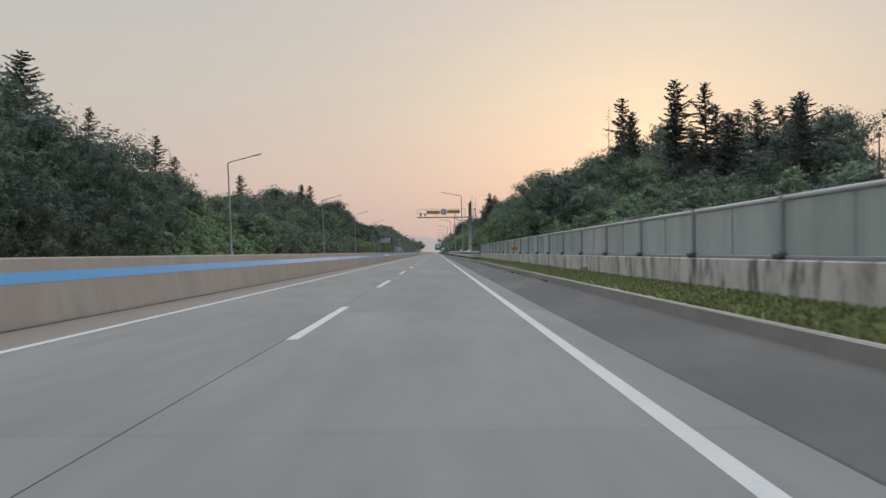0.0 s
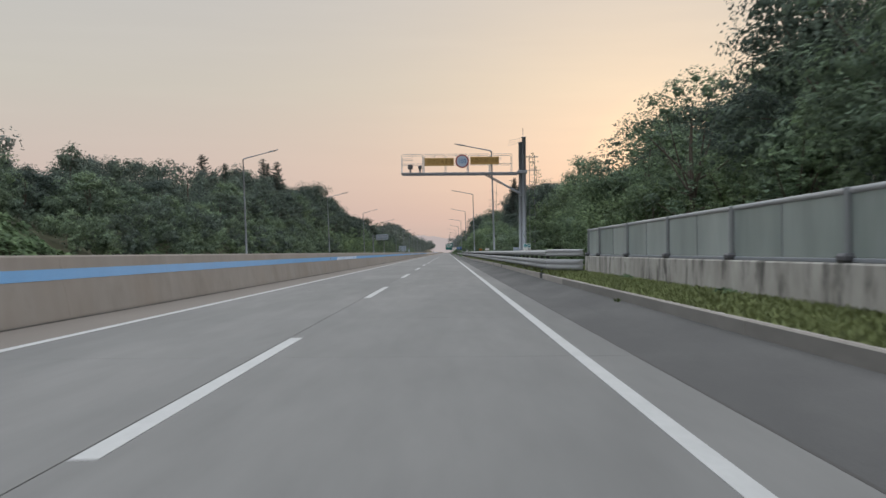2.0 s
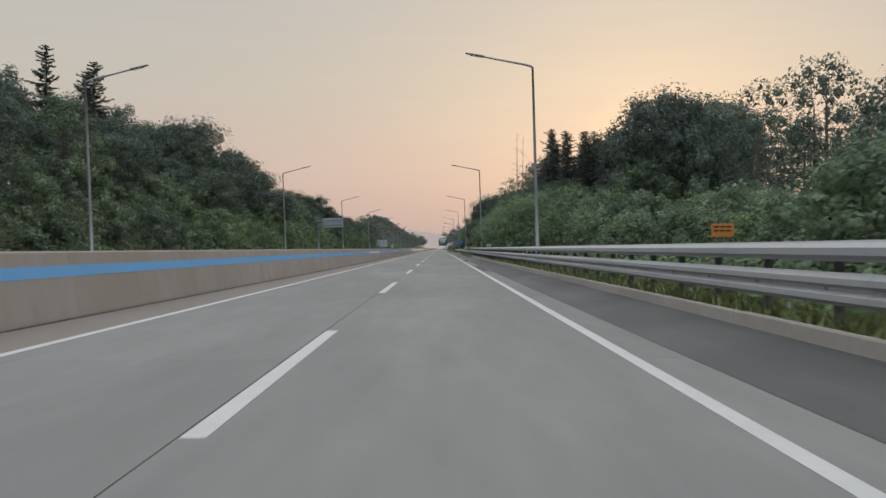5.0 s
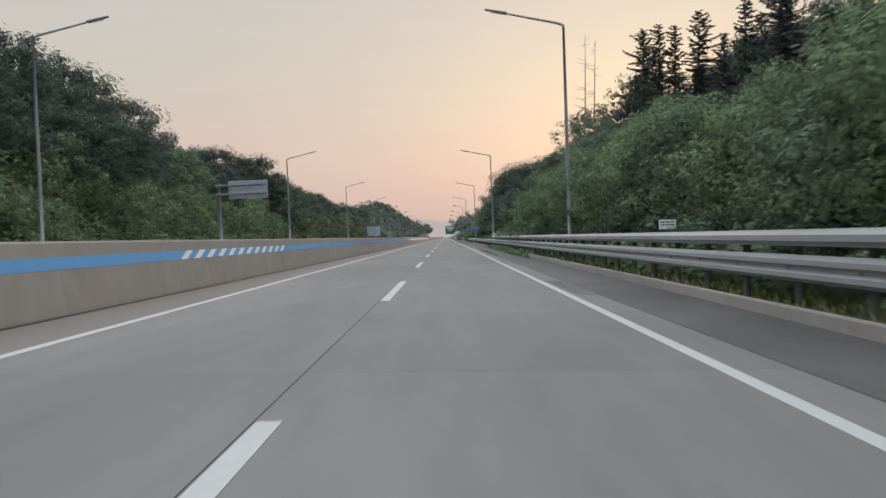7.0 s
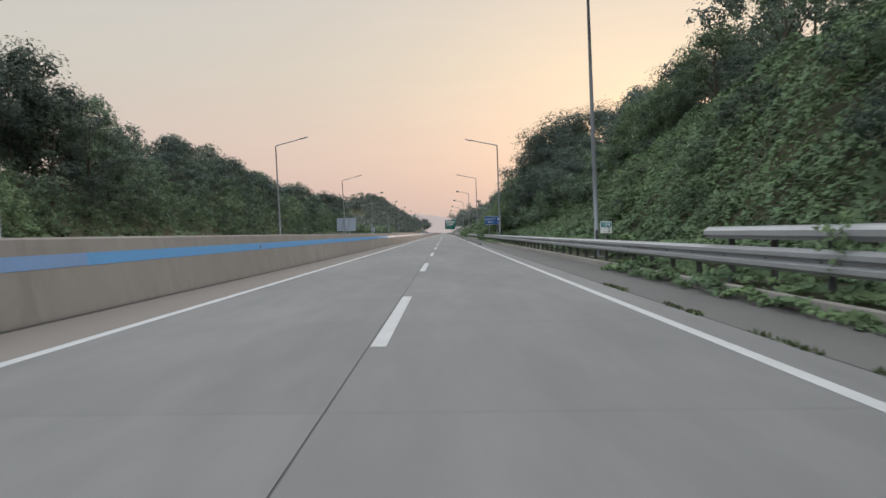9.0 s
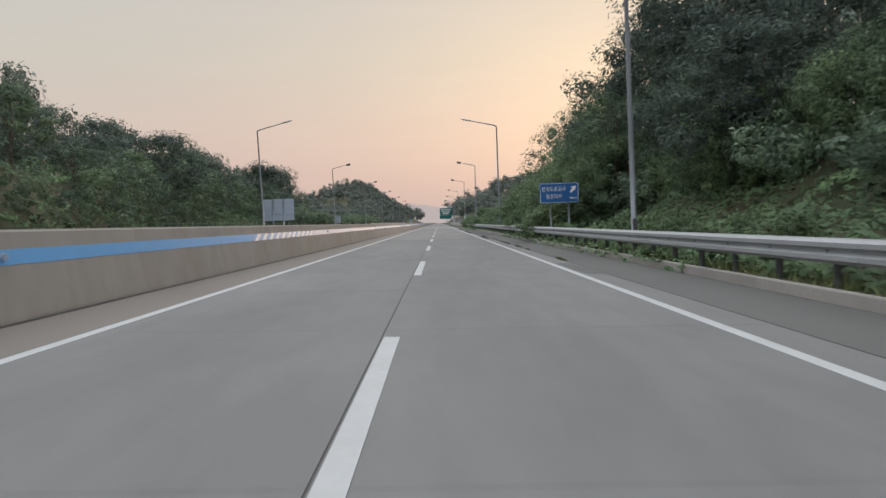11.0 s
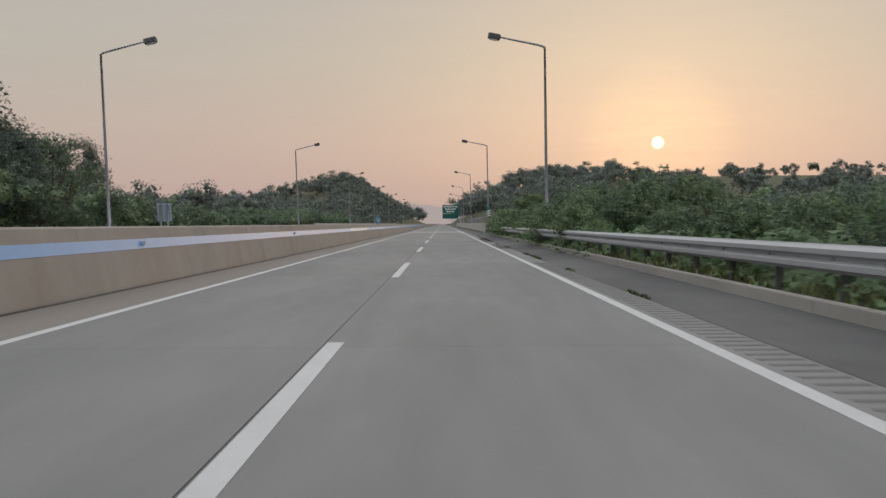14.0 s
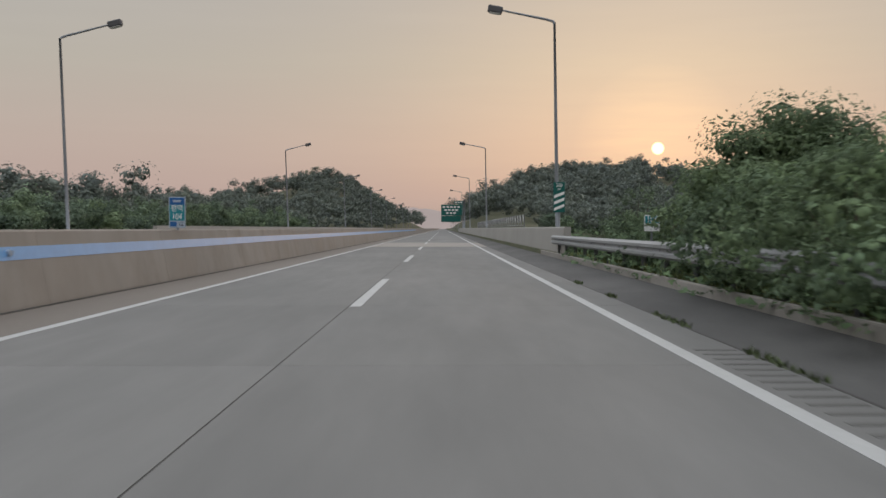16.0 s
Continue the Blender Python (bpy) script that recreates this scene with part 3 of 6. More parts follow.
def build_fence():
    f = empty("noise_fence", at=(WALL_X + 0.12, 0, 0.99), label="fence of frosted panes between grey steel posts", category="fence")
    x = 0.0
    top = 0.76
    post = box_mesh("post", x - 0.06, x + 0.06, -0.055, 0.055, 0, top + 0.035, M["post_steel"], 0.012)
    foot = box_mesh("post_foot", x - 0.13, x + 0.09, -0.12, 0.12, 0, 0.10, M["dark_steel"], 0.03)
    mull = box_mesh("mullion", x - 0.02, x + 0.02, -0.022, 0.022, 0.05, top - 0.01, M["post_steel"], 0.006)
    pane = box_mesh("pane", x - 0.012, x + 0.012, 0.032, 1.968, 0.055, top - 0.012, M["frost"])
    rail = tube_mesh("top_rail", [(x, 0.0, top), (x, 4.0, top)], 0.038, M["steel"], 8)
    sill = box_mesh("bottom_rail", x - 0.035, x + 0.035, 0.06, 3.94, 0.0, 0.05, M["pole"], 0.008)
    y0 = 35.7 - 4.0 * 14
    n = 34
    for k in range(n + 1):
        y = y0 + 4.0 * k
        if y > WALL_END:
            break
        p = child("post", post, f, at=(0, y, 0))
        child("post_foot", foot, p)
        if y + 4 > WALL_END:
            child("pane", pane, f, at=(0, y, 0))
            child("top_rail", tube_mesh("top_rail", [(x, 0.0, top), (x, 2.0, top)], 0.038, M["steel"], 8), f, at=(0, y, 0))
            child("bottom_rail", box_mesh("bottom_rail", x - 0.035, x + 0.035, 0.06, 1.94, 0.0, 0.05, M["pole"], 0.008), f, at=(0, y, 0))
            p = child("post", post, f, at=(0, y + 2.0, 0))
            child("post_foot", foot, p)
            break
        child("top_rail", rail, f, at=(0, y, 0))
        child("bottom_rail", sill, f, at=(0, y, 0))
        child("mullion", mull, f, at=(0, y + 2, 0))
        for q in (0, 2):
            child("pane", pane, f, at=(0, y + q, 0))
    return f


build_fence()


# ------------------------------------------------------------------ guard rail
RAIL_X = 5.30


def beam_profile(z0, z1, waves):
    """A folded steel sheet, bulging towards the road."""
    pts = [(RAIL_X, z0)]
    step = (z1 - z0) / waves
    for w in range(waves):
        for u, d in ((0.10, 0.012), (0.30, 0.078), (0.66, 0.078), (0.90, 0.012)):
            pts.append((RAIL_X - d, z0 + step * (w + u)))
    pts.append((RAIL_X, z1))
    back = [(x + 0.012, z) for x, z in reversed(pts)]
    return pts + back


def build_guard_rail():
    g = empty("guard_rail", at=(0, 0, 0), label="galvanised steel guard rail with stacked corrugated beams on posts", category="guard rail")
    low = sweep_mesh("beam", beam_profile(0.56, 0.88, 2), 0.0, 3.99, M["steel"])
    high = sweep_mesh("beam", beam_profile(0.985, 1.185, 1), 0.0, 3.99, M["steel"])
    post = tube_mesh("post", [(RAIL_X + 0.12, 0, -0.2), (RAIL_X + 0.12, 0, 1.16)], 0.055, M["rail_post"], 8)
    spost = tube_mesh("post", [(RAIL_X + 0.12, 0, -0.2), (RAIL_X + 0.12, 0, 0.84)], 0.055, M["rail_post"], 8)
    block = box_mesh("spacer", RAIL_X + 0.015, RAIL_X + 0.09, -0.05, 0.05, 0.62, 0.80, M["rail_post"], 0.01)
    bolt = mesh_from("bolt", *tube_geo([(RAIL_X - 0.02, 0, 0.72), (RAIL_X - 0.005, 0, 0.72)], [0.03, 0.03], 8), M["dark_steel"])
    y = 116.6
    while y < 545:
        lower = child("beam", low, g, at=(0, y, 0))
        child("bolt", bolt, lower, at=(0, 1.0, 0))
        child("bolt", bolt, lower, at=(0, 3.0, 0))
        two = y < 316
        if two:
            child("beam", high, g, at=(0, y, 0))
        p = child("post", post if two else spost, g, at=(0, y + 1.0, 0))
        child("spacer", block, p)
        p = child("post", post if two else spost, g, at=(0, y + 3.0, 0))
        child("spacer", block, p)
        y += 4.0
    plate = box_mesh("delineator", RAIL_X - 0.03, RAIL_X - 0.015, -0.03, 0.03, 0.46, 0.52, M["sign_back"])
    for k in range(24):
        child("delineator", plate, g, "small pale reflector under the lower beam", at=(0.02, 118.6 + 4.0 * k, 0))
    return g


build_guard_rail()

# rounded end where the rail meets the fence wall
end = [(RAIL_X + 0.90 * (1 - math.cos(a)), 116.6 - 2.62 * math.sin(a)) for a in np.linspace(0, 1.5, 9)]
vs, fs = [], []
for rows in ((0.56, 0.60, 0.68, 0.72, 0.76, 0.84, 0.88), (0.985, 1.01, 1.04, 1.085, 1.13, 1.16, 1.185)):
    o = len(vs)
    for x, y in end:
        vs += [(x - (0.0, 0.06, 0.06, 0.01, 0.06, 0.06, 0.0)[j], y, z) for j, z in enumerate(rows)]
    for i in range(len(end) - 1):
        for j in range(6):
            fs.append((o + i * 7 + j, o + i * 7 + j + 1, o + (i + 1) * 7 + j + 1, o + (i + 1) * 7 + j))
re_ob = new("rail_end", mesh_from("rail_end", vs, fs, M["steel"], smooth=True))
tagged(re_ob, "curved steel end piece of the guard rail at the wall", "guard rail")
re_ob.modifiers.new("thick", "SOLIDIFY").thickness = 0.012

# low wire fence on the far verge
vf = empty("verge_fence", at=(-15.4, 0, 0.1), label="thin steel posts with wires along the far verge", category="fence")
vpost = tube_mesh("post", [(0, 0, -0.1), (0, 0, 1.33)], 0.03, M["post_steel"], 6)
for k in range(18):
    child("post", vpost, vf, at=(0, 416 + 3.0 * k, 0))
for zz in (0.7, 1.2):
    child("wire", tube_mesh("wire", [(0, 416, zz), (0, 467, zz)], 0.006, M["post_steel"], 4), vf)

# bridge parapets further on
for nm, x0, y0, lab in (("parapet_right", 5.45, 547.0, "pale concrete bridge parapet beside the shoulder"), ("parapet_left", -14.5, 565.0, "pale concrete parapet of the opposite carriageway")):
    h = 1.18 if x0 > 0 else 1.30
    prof = [(x0, -0.3), (x0, 0.30), (x0 + 0.06, h - 0.04), (x0 + 0.09, h), (x0 + 0.30, h), (x0 + 0.33, -0.3)]
    par = new(nm, sweep_mesh(nm, prof, y0, 760, M["parapet"]))
    tagged(par, lab, "parapet", kind="structure")
slab_end = new("bridge_approach", box_mesh("bridge_approach", -3.3, 4.0, 572, 588, -0.01, 0.0035, M["kerb"]))
tagged(slab_end, "paler concrete slab at the bridge approach", "road", kind="structure")


# zigzag wire guard behind the parapet
zf = empty("bridge_fence", at=(5.95, 0, 0.0), label="pale steel guard fence with zigzag bars behind the parapet", category="fence")
for k in range(36):
    y = 568 + 2.0 * k
    child("post", tube_mesh("post", [(0, y, 0.2), (0, y, 1.95)], 0.03, M["post_steel"], 5), zf)
    child("brace", tube_mesh("brace", [(0, y, 1.3), (0, y + 1.0, 1.92), (0, y + 2.0, 1.3)], 0.022, M["steel"], 4), zf)
child("rail", tube_mesh("rail", [(0, 568, 1.30), (0, 640, 1.30)], 0.03, M["post_steel"], 5), zf)


# ------------------------------------------------------------------ street lamps
def build_lamp(name, side, boxy):
    """side -1: arm to the left (poles on the right verge); +1: arm to the right."""
    e = empty(name, label=("grey tapered steel street lamp with a box-shaped head" if boxy else "grey tapered steel street lamp with a slim flat head"),
              category="street lamp", group="street lamps along the expressway")
    child("pole", tube_mesh("pole", [(0, 0, -0.2), (0, 0, 3), (0, 0, 6), (0, 0, 9.0)], [0.080, 0.072, 0.062, 0.048], M["pole"], 10), e)
    child("base_plate", box_mesh("base_plate", -0.22, 0.22, -0.22, 0.22, -0.05, 0.04, M["pole"], 0.01), e)
    child("hatch", box_mesh("hatch", -0.05, 0.05, -0.115, -0.09, 0.55, 0.95, M["dark_steel"], 0.005), e)
    pts = [(0, 0, 8.9), (0.05 * side, 0, 9.02), (0.3 * side, 0, 9.10), (1.5 * side, 0, 9.36), (2.35 * side, 0, 9.55)]
    child("arm", tube_mesh("arm", pts, [0.055, 0.055, 0.05, 0.042, 0.035], M["pole"], 8), e)
    tilt = Matrix.Translation((2.3 * side, 0, 9.55)) @ Matrix.Rotation(-side * math.atan(0.21), 4, "Y")
    bm = bmesh.new()
    if boxy:
        box_bm(bm, -0.28, 0.30, -0.15, 0.15, -0.17, 0.10, 0.04)
    else:
        box_bm(bm, -0.15, 0.72, -0.14, 0.14, -0.045, 0.045, 0.03)
        for v in bm.verts:
            if v.co.x > 0.3:
                v.co.y *= 0.65
                v.co.z *= 0.6
    if side < 0:
        for v in bm.verts:
            v.co.x = -v.co.x
        bmesh.ops.reverse_faces(bm, faces=bm.faces[:])
    bm.transform(tilt)
    head = part("lamp_head", bm, M["dark_steel"] if boxy else M["pole"], e)
    bm = bmesh.new()
    if boxy:
        box_bm(bm, -0.2, 0.22, -0.12, 0.12, -0.20, -0.165, 0.01)
    else:
        box_bm(bm, 0.0, 0.5, -0.09, 0.09, -0.06, -0.044, 0.005)
    if side < 0:
        for v in bm.verts:
            v.co.x = -v.co.x
        bmesh.ops.reverse_faces(bm, faces=bm.faces[:])
    bm.transform(tilt)
    part("lens", bm, M["lens"], head, "pale glass lens")
    return e


# x, y and lean in degrees; the poles stand a little out of plumb to the crossfall of the road
LAMPS_L = [(-15.8, 105.4, 1.9), (-14.85, 164.6, 1.9), (-14.9, 220.6, 1.9), (-14.65, 274.7, 1.9), (-14.5, 332.0, 1.8), (-14.1, 384.5, 2.4),
           (-14.2, 441.0, 3.1), (-14.4, 496.8, 2.0), (-14.35, 553.4, 1.9)]
LAMPS_R = [(5.87, 162.2, 1.3), (5.9, 218.4, 1.3), (5.9, 274.2, 1.4), (5.9, 332.2, 1.7), (5.9, 387.9, 1.6), (5.65, 441.3, 1.3), (5.84, 496.7, 0.5), (5.80, 551.2, 0.9)]
LAMPS_L += [(-14.4, 553.4 + 56 * k, 1.7) for k in range(1, 9)]
LAMPS_R += [(5.75, 551.2 + 58 * k, 1.0) for k in range(1, 9)]
made = {}
for side, spots in ((1, LAMPS_L), (-1, LAMPS_R)):
    for x, y, lean in spots:
        boxy = y > 470
        m = pose(x, y, kerb_top(y) - 0.03 if side < 0 else 0.06, 0, -lean, 0)
        if (side, boxy) not in made:
            made[side, boxy] = build_lamp("street_lamp", side, boxy)
            made[side, boxy].matrix_basis = m
        else:
            copy_thing(made[side, boxy], m)


# ------------------------------------------------------------------ enforcement gantry
def build_gantry():
    Y = 134.5
    g = empty("sign_gantry", at=(0, Y, 0.35), label="grey steel cantilever gantry with amber speed panels over the lanes", category="gantry")
    z = -0.35

    def bar(nm, pts, r, mat="pole", lab="", parent=g, sides=8):
        return child(nm, tube_mesh(nm, [(a, b, c + z) for a, b, c in pts], r, M[mat], sides), parent, lab)

    bar("column", [(6.02, 0, 0.1), (6.02, 0, 7.05)], [0.115, 0.105], sides=14)
    bar("column", [(5.86, 0.3, 0.1), (5.86, 0.3, 6.85)], [0.10, 0.095], sides=14)
    child("cap", box_mesh("cap", 5.9, 6.14, -0.12, 0.12, 7.05 + z, 7.09 + z, M["pole"], 0.02), g)
    child("cabinet", box_mesh("cabinet", 5.45, 5.72, -0.15, 0.2, 0.35 + z, 1.35 + z, M["sign_back"], 0.02), g, "pale steel control cabinet at the column foot")
    for zz in (1.6, 3.2, 4.2):
        bar("brace", [(5.86, 0.3, zz), (6.02, 0, zz + 0.25)], 0.035)
    child("arm_flange", box_mesh("arm_flange", 5.68, 6.18, -0.12, 0.55, 5.18 + z, 5.34 + z, M["pole"], 0.02), g)
    for y0 in (-0.04, 0.80):
        child("deck_beam", box_mesh("deck_beam", -0.36, 5.75, y0, y0 + 0.08, 5.17 + z, 5.27 + z, M["pole"], 0.012), g)
    for i in range(8):
        xx = -0.33 + i * 0.75
        bar("lattice", [(xx, 0.0, 5.21), (xx + 0.375, 0.84, 5.21)], 0.024)
        bar("lattice", [(xx + 0.375, 0.84, 5.21), (xx + 0.75, 0.0, 5.21)], 0.024)
        bar("cross_bar", [(xx, 0.0, 5.23), (xx, 0.84, 5.23)], 0.022)
    for yy in (0.0, 0.84):
        bar("strut", [(4.05, yy, 5.18), (5.92, yy * 0.5, 4.12)], 0.028)
    bar("strut_clamp", [(5.84, 0.0, 4.1), (6.10, 0.2, 4.1)], 0.09)
    # safety rails with rounded corners
    for yy in (0.0, 0.84):
        for i in range(5):
            a = -0.34 + i * 1.16
            b = a + 1.10
            bar("safety_rail", [(a, yy, 5.25), (a, yy, 6.16), (a + 0.06, yy, 6.22), (b - 0.06, yy, 6.22), (b, yy, 6.16), (b, yy, 5.25)], 0.013, "steel")
            bar("safety_rail", [(a, yy, 5.72), (b, yy, 5.72)], 0.012, "steel")
            bar("safety_rail", [((a + b) / 2, yy, 6.22), ((a + b) / 2, yy, 5.98), (a, yy, 5.98)], 0.010, "steel")
    # cameras
    for xx, s in ((0.12, 1.0), (0.62, 0.7)):
        c = child("camera_mount", box_mesh("camera_mount", xx - 0.05, xx + 0.05, -0.05, 0.05, 5.28 + z, 5.45 + z, M["steel"], 0.01), g)
        child("camera_housing", box_mesh("camera_housing", xx - 0.13 * s, xx + 0.13 * s, -0.25, 0.15, 5.45 + z, 5.45 + 0.22 * s + z, M["dark_steel"], 0.02), c, "dark traffic camera housing")
    # panels
    p1 = child("sign_panel", box_mesh("sign_panel", 0.86, 2.38, -0.17, -0.11, 5.60 + z, 6.01 + z, M["amber"], 0.01), g, "amber rectangular panel with dark lettering")
    text_mesh("lettering", "구간단속종점", 0.28, M["amber_text"], p1, (1.66, -0.175, 5.80 + z), squeeze=0.9)
    p2 = child("sign_panel", box_mesh("sign_panel", 3.24, 4.72, -0.17, -0.11, 5.66 + z, 6.06 + z, M["amber"], 0.01), g, "amber rectangular panel with dark lettering")
    text_mesh("lettering", "지점과속단속중", 0.255, M["amber_text"], p2, (3.98, -0.175, 5.86 + z), squeeze=0.9)
    d = child("speed_disc", mesh_from("speed_disc", *tube_geo([(2.81, -0.13, 5.83 + z), (2.81, -0.19, 5.83 + z)], [0.35, 0.35], 32), M["red"]), g, "round red-rimmed speed limit disc")
    child("disc_face", mesh_from("disc_face", *tube_geo([(2.81, -0.185, 5.83 + z), (2.81, -0.197, 5.83 + z)], [0.285, 0.285], 32), M["sign_back"]), d)
    text_mesh("lettering", "100", 0.34, M["sign_blue"], d, (2.81, -0.20, 5.83 + z), squeeze=0.8)
    # aerial
    bar("aerial", [(5.98, 0, 7.05), (5.98, 0, 7.55)], 0.012)
    for i in range(3):
        bar("aerial_rod", [(5.98, 0, 7.05 - 0.1 * i), (5.2, -0.3, 6.85 - 0.12 * i)], 0.006)
    # service ladder behind the column
    for xx in (6.35, 6.62):
        bar("ladder_rail", [(xx, 0.5, 0.3), (xx, 0.5, 6.2)], 0.014)
    for i in range(16):
        bar("rung", [(6.35, 0.5, 0.6 + 0.35 * i), (6.62, 0.5, 0.6 + 0.35 * i)], 0.010)
    for zz in (4.6, 5.4, 6.1):
        pts = [(6.48 + 0.33 * math.cos(a), 0.5 + 0.33 * math.sin(a), zz) for a in np.linspace(0, 2 * math.pi, 13)]
        bar("ladder_hoop", pts, 0.012)
    return g


build_gantry()


# ------------------------------------------------------------------ signs
def km_plate(x, y, z0, w, h, top, sub, label, on_post=True):
    zb = ground_z(x, y) if on_post else 1.12
    s = empty("kilometre_marker", at=(x, y, zb), label=label, category="road sign", group="kilometre markers")
    z = -zb
    if on_post:
        child("post", tube_mesh("post", [(0, 0.03, -0.05), (0, 0.03, z0 + h + z)], 0.03, M["pole"], 8), s)
    pl = child("plate", box_mesh("plate", -w / 2, w / 2, -0.015, 0.0, z0 + z, z0 + h + z, M["white"], 0.005), s)
    child("plate_head", box_mesh("plate_head", -w / 2 + 0.02, w / 2 - 0.02, -0.02, -0.012, z0 + h * 0.5 + z, z0 + h * 0.95 + z, M["sign_teal"]), pl, "teal upper half with white digits")
    text_mesh("lettering", top, h * 0.56, M["white"], pl, (0, -0.024, z0 + h * 0.725 + z), squeeze=0.86)
    text_mesh("lettering", sub, h * 0.50, M["black"], pl, (w * 0.12, -0.0175, z0 + h * 0.25 + z))
    return s


km_plate(5.68, 129.0, 1.15, 0.33, 0.35, "104", ". 4", "white and teal kilometre plate on a post behind the rail")
km_plate(5.82, 330.0, 1.06, 0.36, 0.38, "104", ". 2", "white and teal kilometre plate beside a lamp pole")
km_plate(6.70, 538.6, 1.05, 0.40, 0.42, "104", ". 0", "white and teal kilometre plate among roadside shrubs")


def small_plate(x, y, z0, w, h, mat, label):
    zb = ground_z(x, y)
    s = empty("marker_plate", at=(x, y, zb), label=label, category="road sign")
    child("post", tube_mesh("post", [(0, 0.02, -0.05), (0, 0.02, z0 + h - zb)], 0.022, M["pole"], 6), s)
    p = child("plate", box_mesh("plate", -w / 2, w / 2, -0.012, 0.0, z0 - zb, z0 + h - zb, M[mat], 0.004), s)
    for j, f in enumerate((0.7, 0.4)):
        for i in range(3):
            a = -w * 0.4 + i * w * 0.28
            child("bar", box_mesh("bar", a, a + w * 0.22, -0.016, -0.0125, z0 + h * f - zb, z0 + h * (f + 0.12) - zb, M["black"]), p)
    return s


small_plate(5.9, 177.2, 1.28, 0.36, 0.20, "white", "small white text plate on a post behind the rail")
small_plate(5.75, 190.5, 1.28, 0.34, 0.20, "orange", "small orange plate on a post behind the rail")
small_plate(5.75, 257.8, 1.25, 0.36, 0.20, "white", "small white plate with dark lines behind the rail")
op = empty("arrow_plate", at=(WALL_X + 0.04, 73.7, 1.0), label="small orange plate on a bracket at the glazed fence", category="road sign")
child("plate", box_mesh("plate", -0.24, 0.10, -0.02, 0.0, 0.18, 0.36, M["orange"], 0.005), op)
child("bracket", tube_mesh("bracket", [(0.10, 0.01, 0.0), (0.10, 0.01, 0.30)], 0.018, M["dark_steel"], 6), op)
child("bar", box_mesh("bar", -0.22, 0.06, -0.026, -0.02, 0.25, 0.29, M["amber_text"]), op)

# kilometre board on the median
km = empty("kilometre_board", at=(-4.66, 535.2, 1.12), label="tall green kilometre board standing on the median barrier", category="road sign")
bd = child("board", box_mesh("board", -0.185, 0.185, -0.02, 0.0, 0.03, 0.72, M["sign_back"], 0.006), km, "pale metal board with coloured fields")
child("post", tube_mesh("post", [(0, 0.03, -0.02), (0, 0.03, 0.6)], 0.03, M["pole"], 8), km)
child("top_plate", box_mesh("top_plate", -0.165, 0.165, -0.026, -0.02, 0.545, 0.70, M["sign_blue"]), bd, "blue field at the head")
child("field", box_mesh("field", -0.165, 0.165, -0.025, -0.02, 0.19, 0.54, M["sign_teal"]), bd, "teal field with white lettering")
child("bar", box_mesh("bar", -0.09, 0.09, -0.030, -0.026, 0.60, 0.65, M["sign_back"]), bd)
text_mesh("lettering", "104", 0.19, M["white"], bd, (0, -0.028, 0.275), squeeze=0.8)
text_mesh("lettering", "평택", 0.16, M["white"], bd, (0, -0.028, 0.455), squeeze=0.95)
child("field", box_mesh("field", -0.155, -0.01, -0.025, -0.02, 0.06, 0.17, M["sign_blue"]), bd)
text_mesh("lettering", "12", 0.14, M["black"], bd, (0.085, -0.024, 0.115), squeeze=0.8)


def build_blue_sign():
    Y = 405.9
    zb = ground_z(6.2, Y)
    s = empty("direction_sign", at=(6.2, Y, zb), label="blue direction sign with white Korean lettering on two posts", category="road sign")
    z = -zb
    p = child("panel", box_mesh("panel", -0.94, 0.90, -0.04, 0.0, 1.98 + z, 2.92 + z, M["sign_blue"], 0.01), s)
    for a in (-0.43, 0.42):
        child("post", tube_mesh("post", [(a, 0.06, -0.1), (a, 0.06, 2.85 + z)], 0.045, M["pole"], 8), s)
    for x0, x1, z0, z1 in ((-0.91, 0.87, 2.885, 2.90), (-0.91, 0.87, 2.0, 2.015), (-0.91, -0.895, 2.0, 2.9), (0.855, 0.87, 2.0, 2.9)):
        child("border", box_mesh("border", x0, x1, -0.046, -0.04, z0 + z, z1 + z, M["white"]), p)
    text_mesh("lettering", "한국도로공사", 0.25, M["white"], p, (-0.28, -0.046, 2.62 + z), squeeze=0.82)
    text_mesh("lettering", "엄정지사", 0.25, M["white"], p, (-0.27, -0.046, 2.28 + z), squeeze=0.82)
    text_mesh("lettering", "400m", 0.16, M["white"], p, (0.62, -0.046, 2.20 + z), squeeze=0.9)
    arrow = [(-0.14, -0.10), (-0.08, -0.16), (0.06, -0.02), (0.10, -0.07), (0.14, 0.16), (-0.09, 0.12), (-0.03, 0.06)]
    v = [(0.62 + a, -0.042, 2.60 + b + z) for a, b in arrow] + [(0.62 + a, -0.048, 2.60 + b + z) for a, b in arrow]
    n = len(arrow)
    f = [tuple(range(n)), tuple(reversed(range(n, 2 * n)))] + [(i, n + i, n + (i + 1) % n, (i + 1) % n) for i in range(n)]
    child("arrow", mesh_from("arrow", v, f, M["white"]), p)
    return s


build_blue_sign().rotation_euler[1] = radians(-1.3)


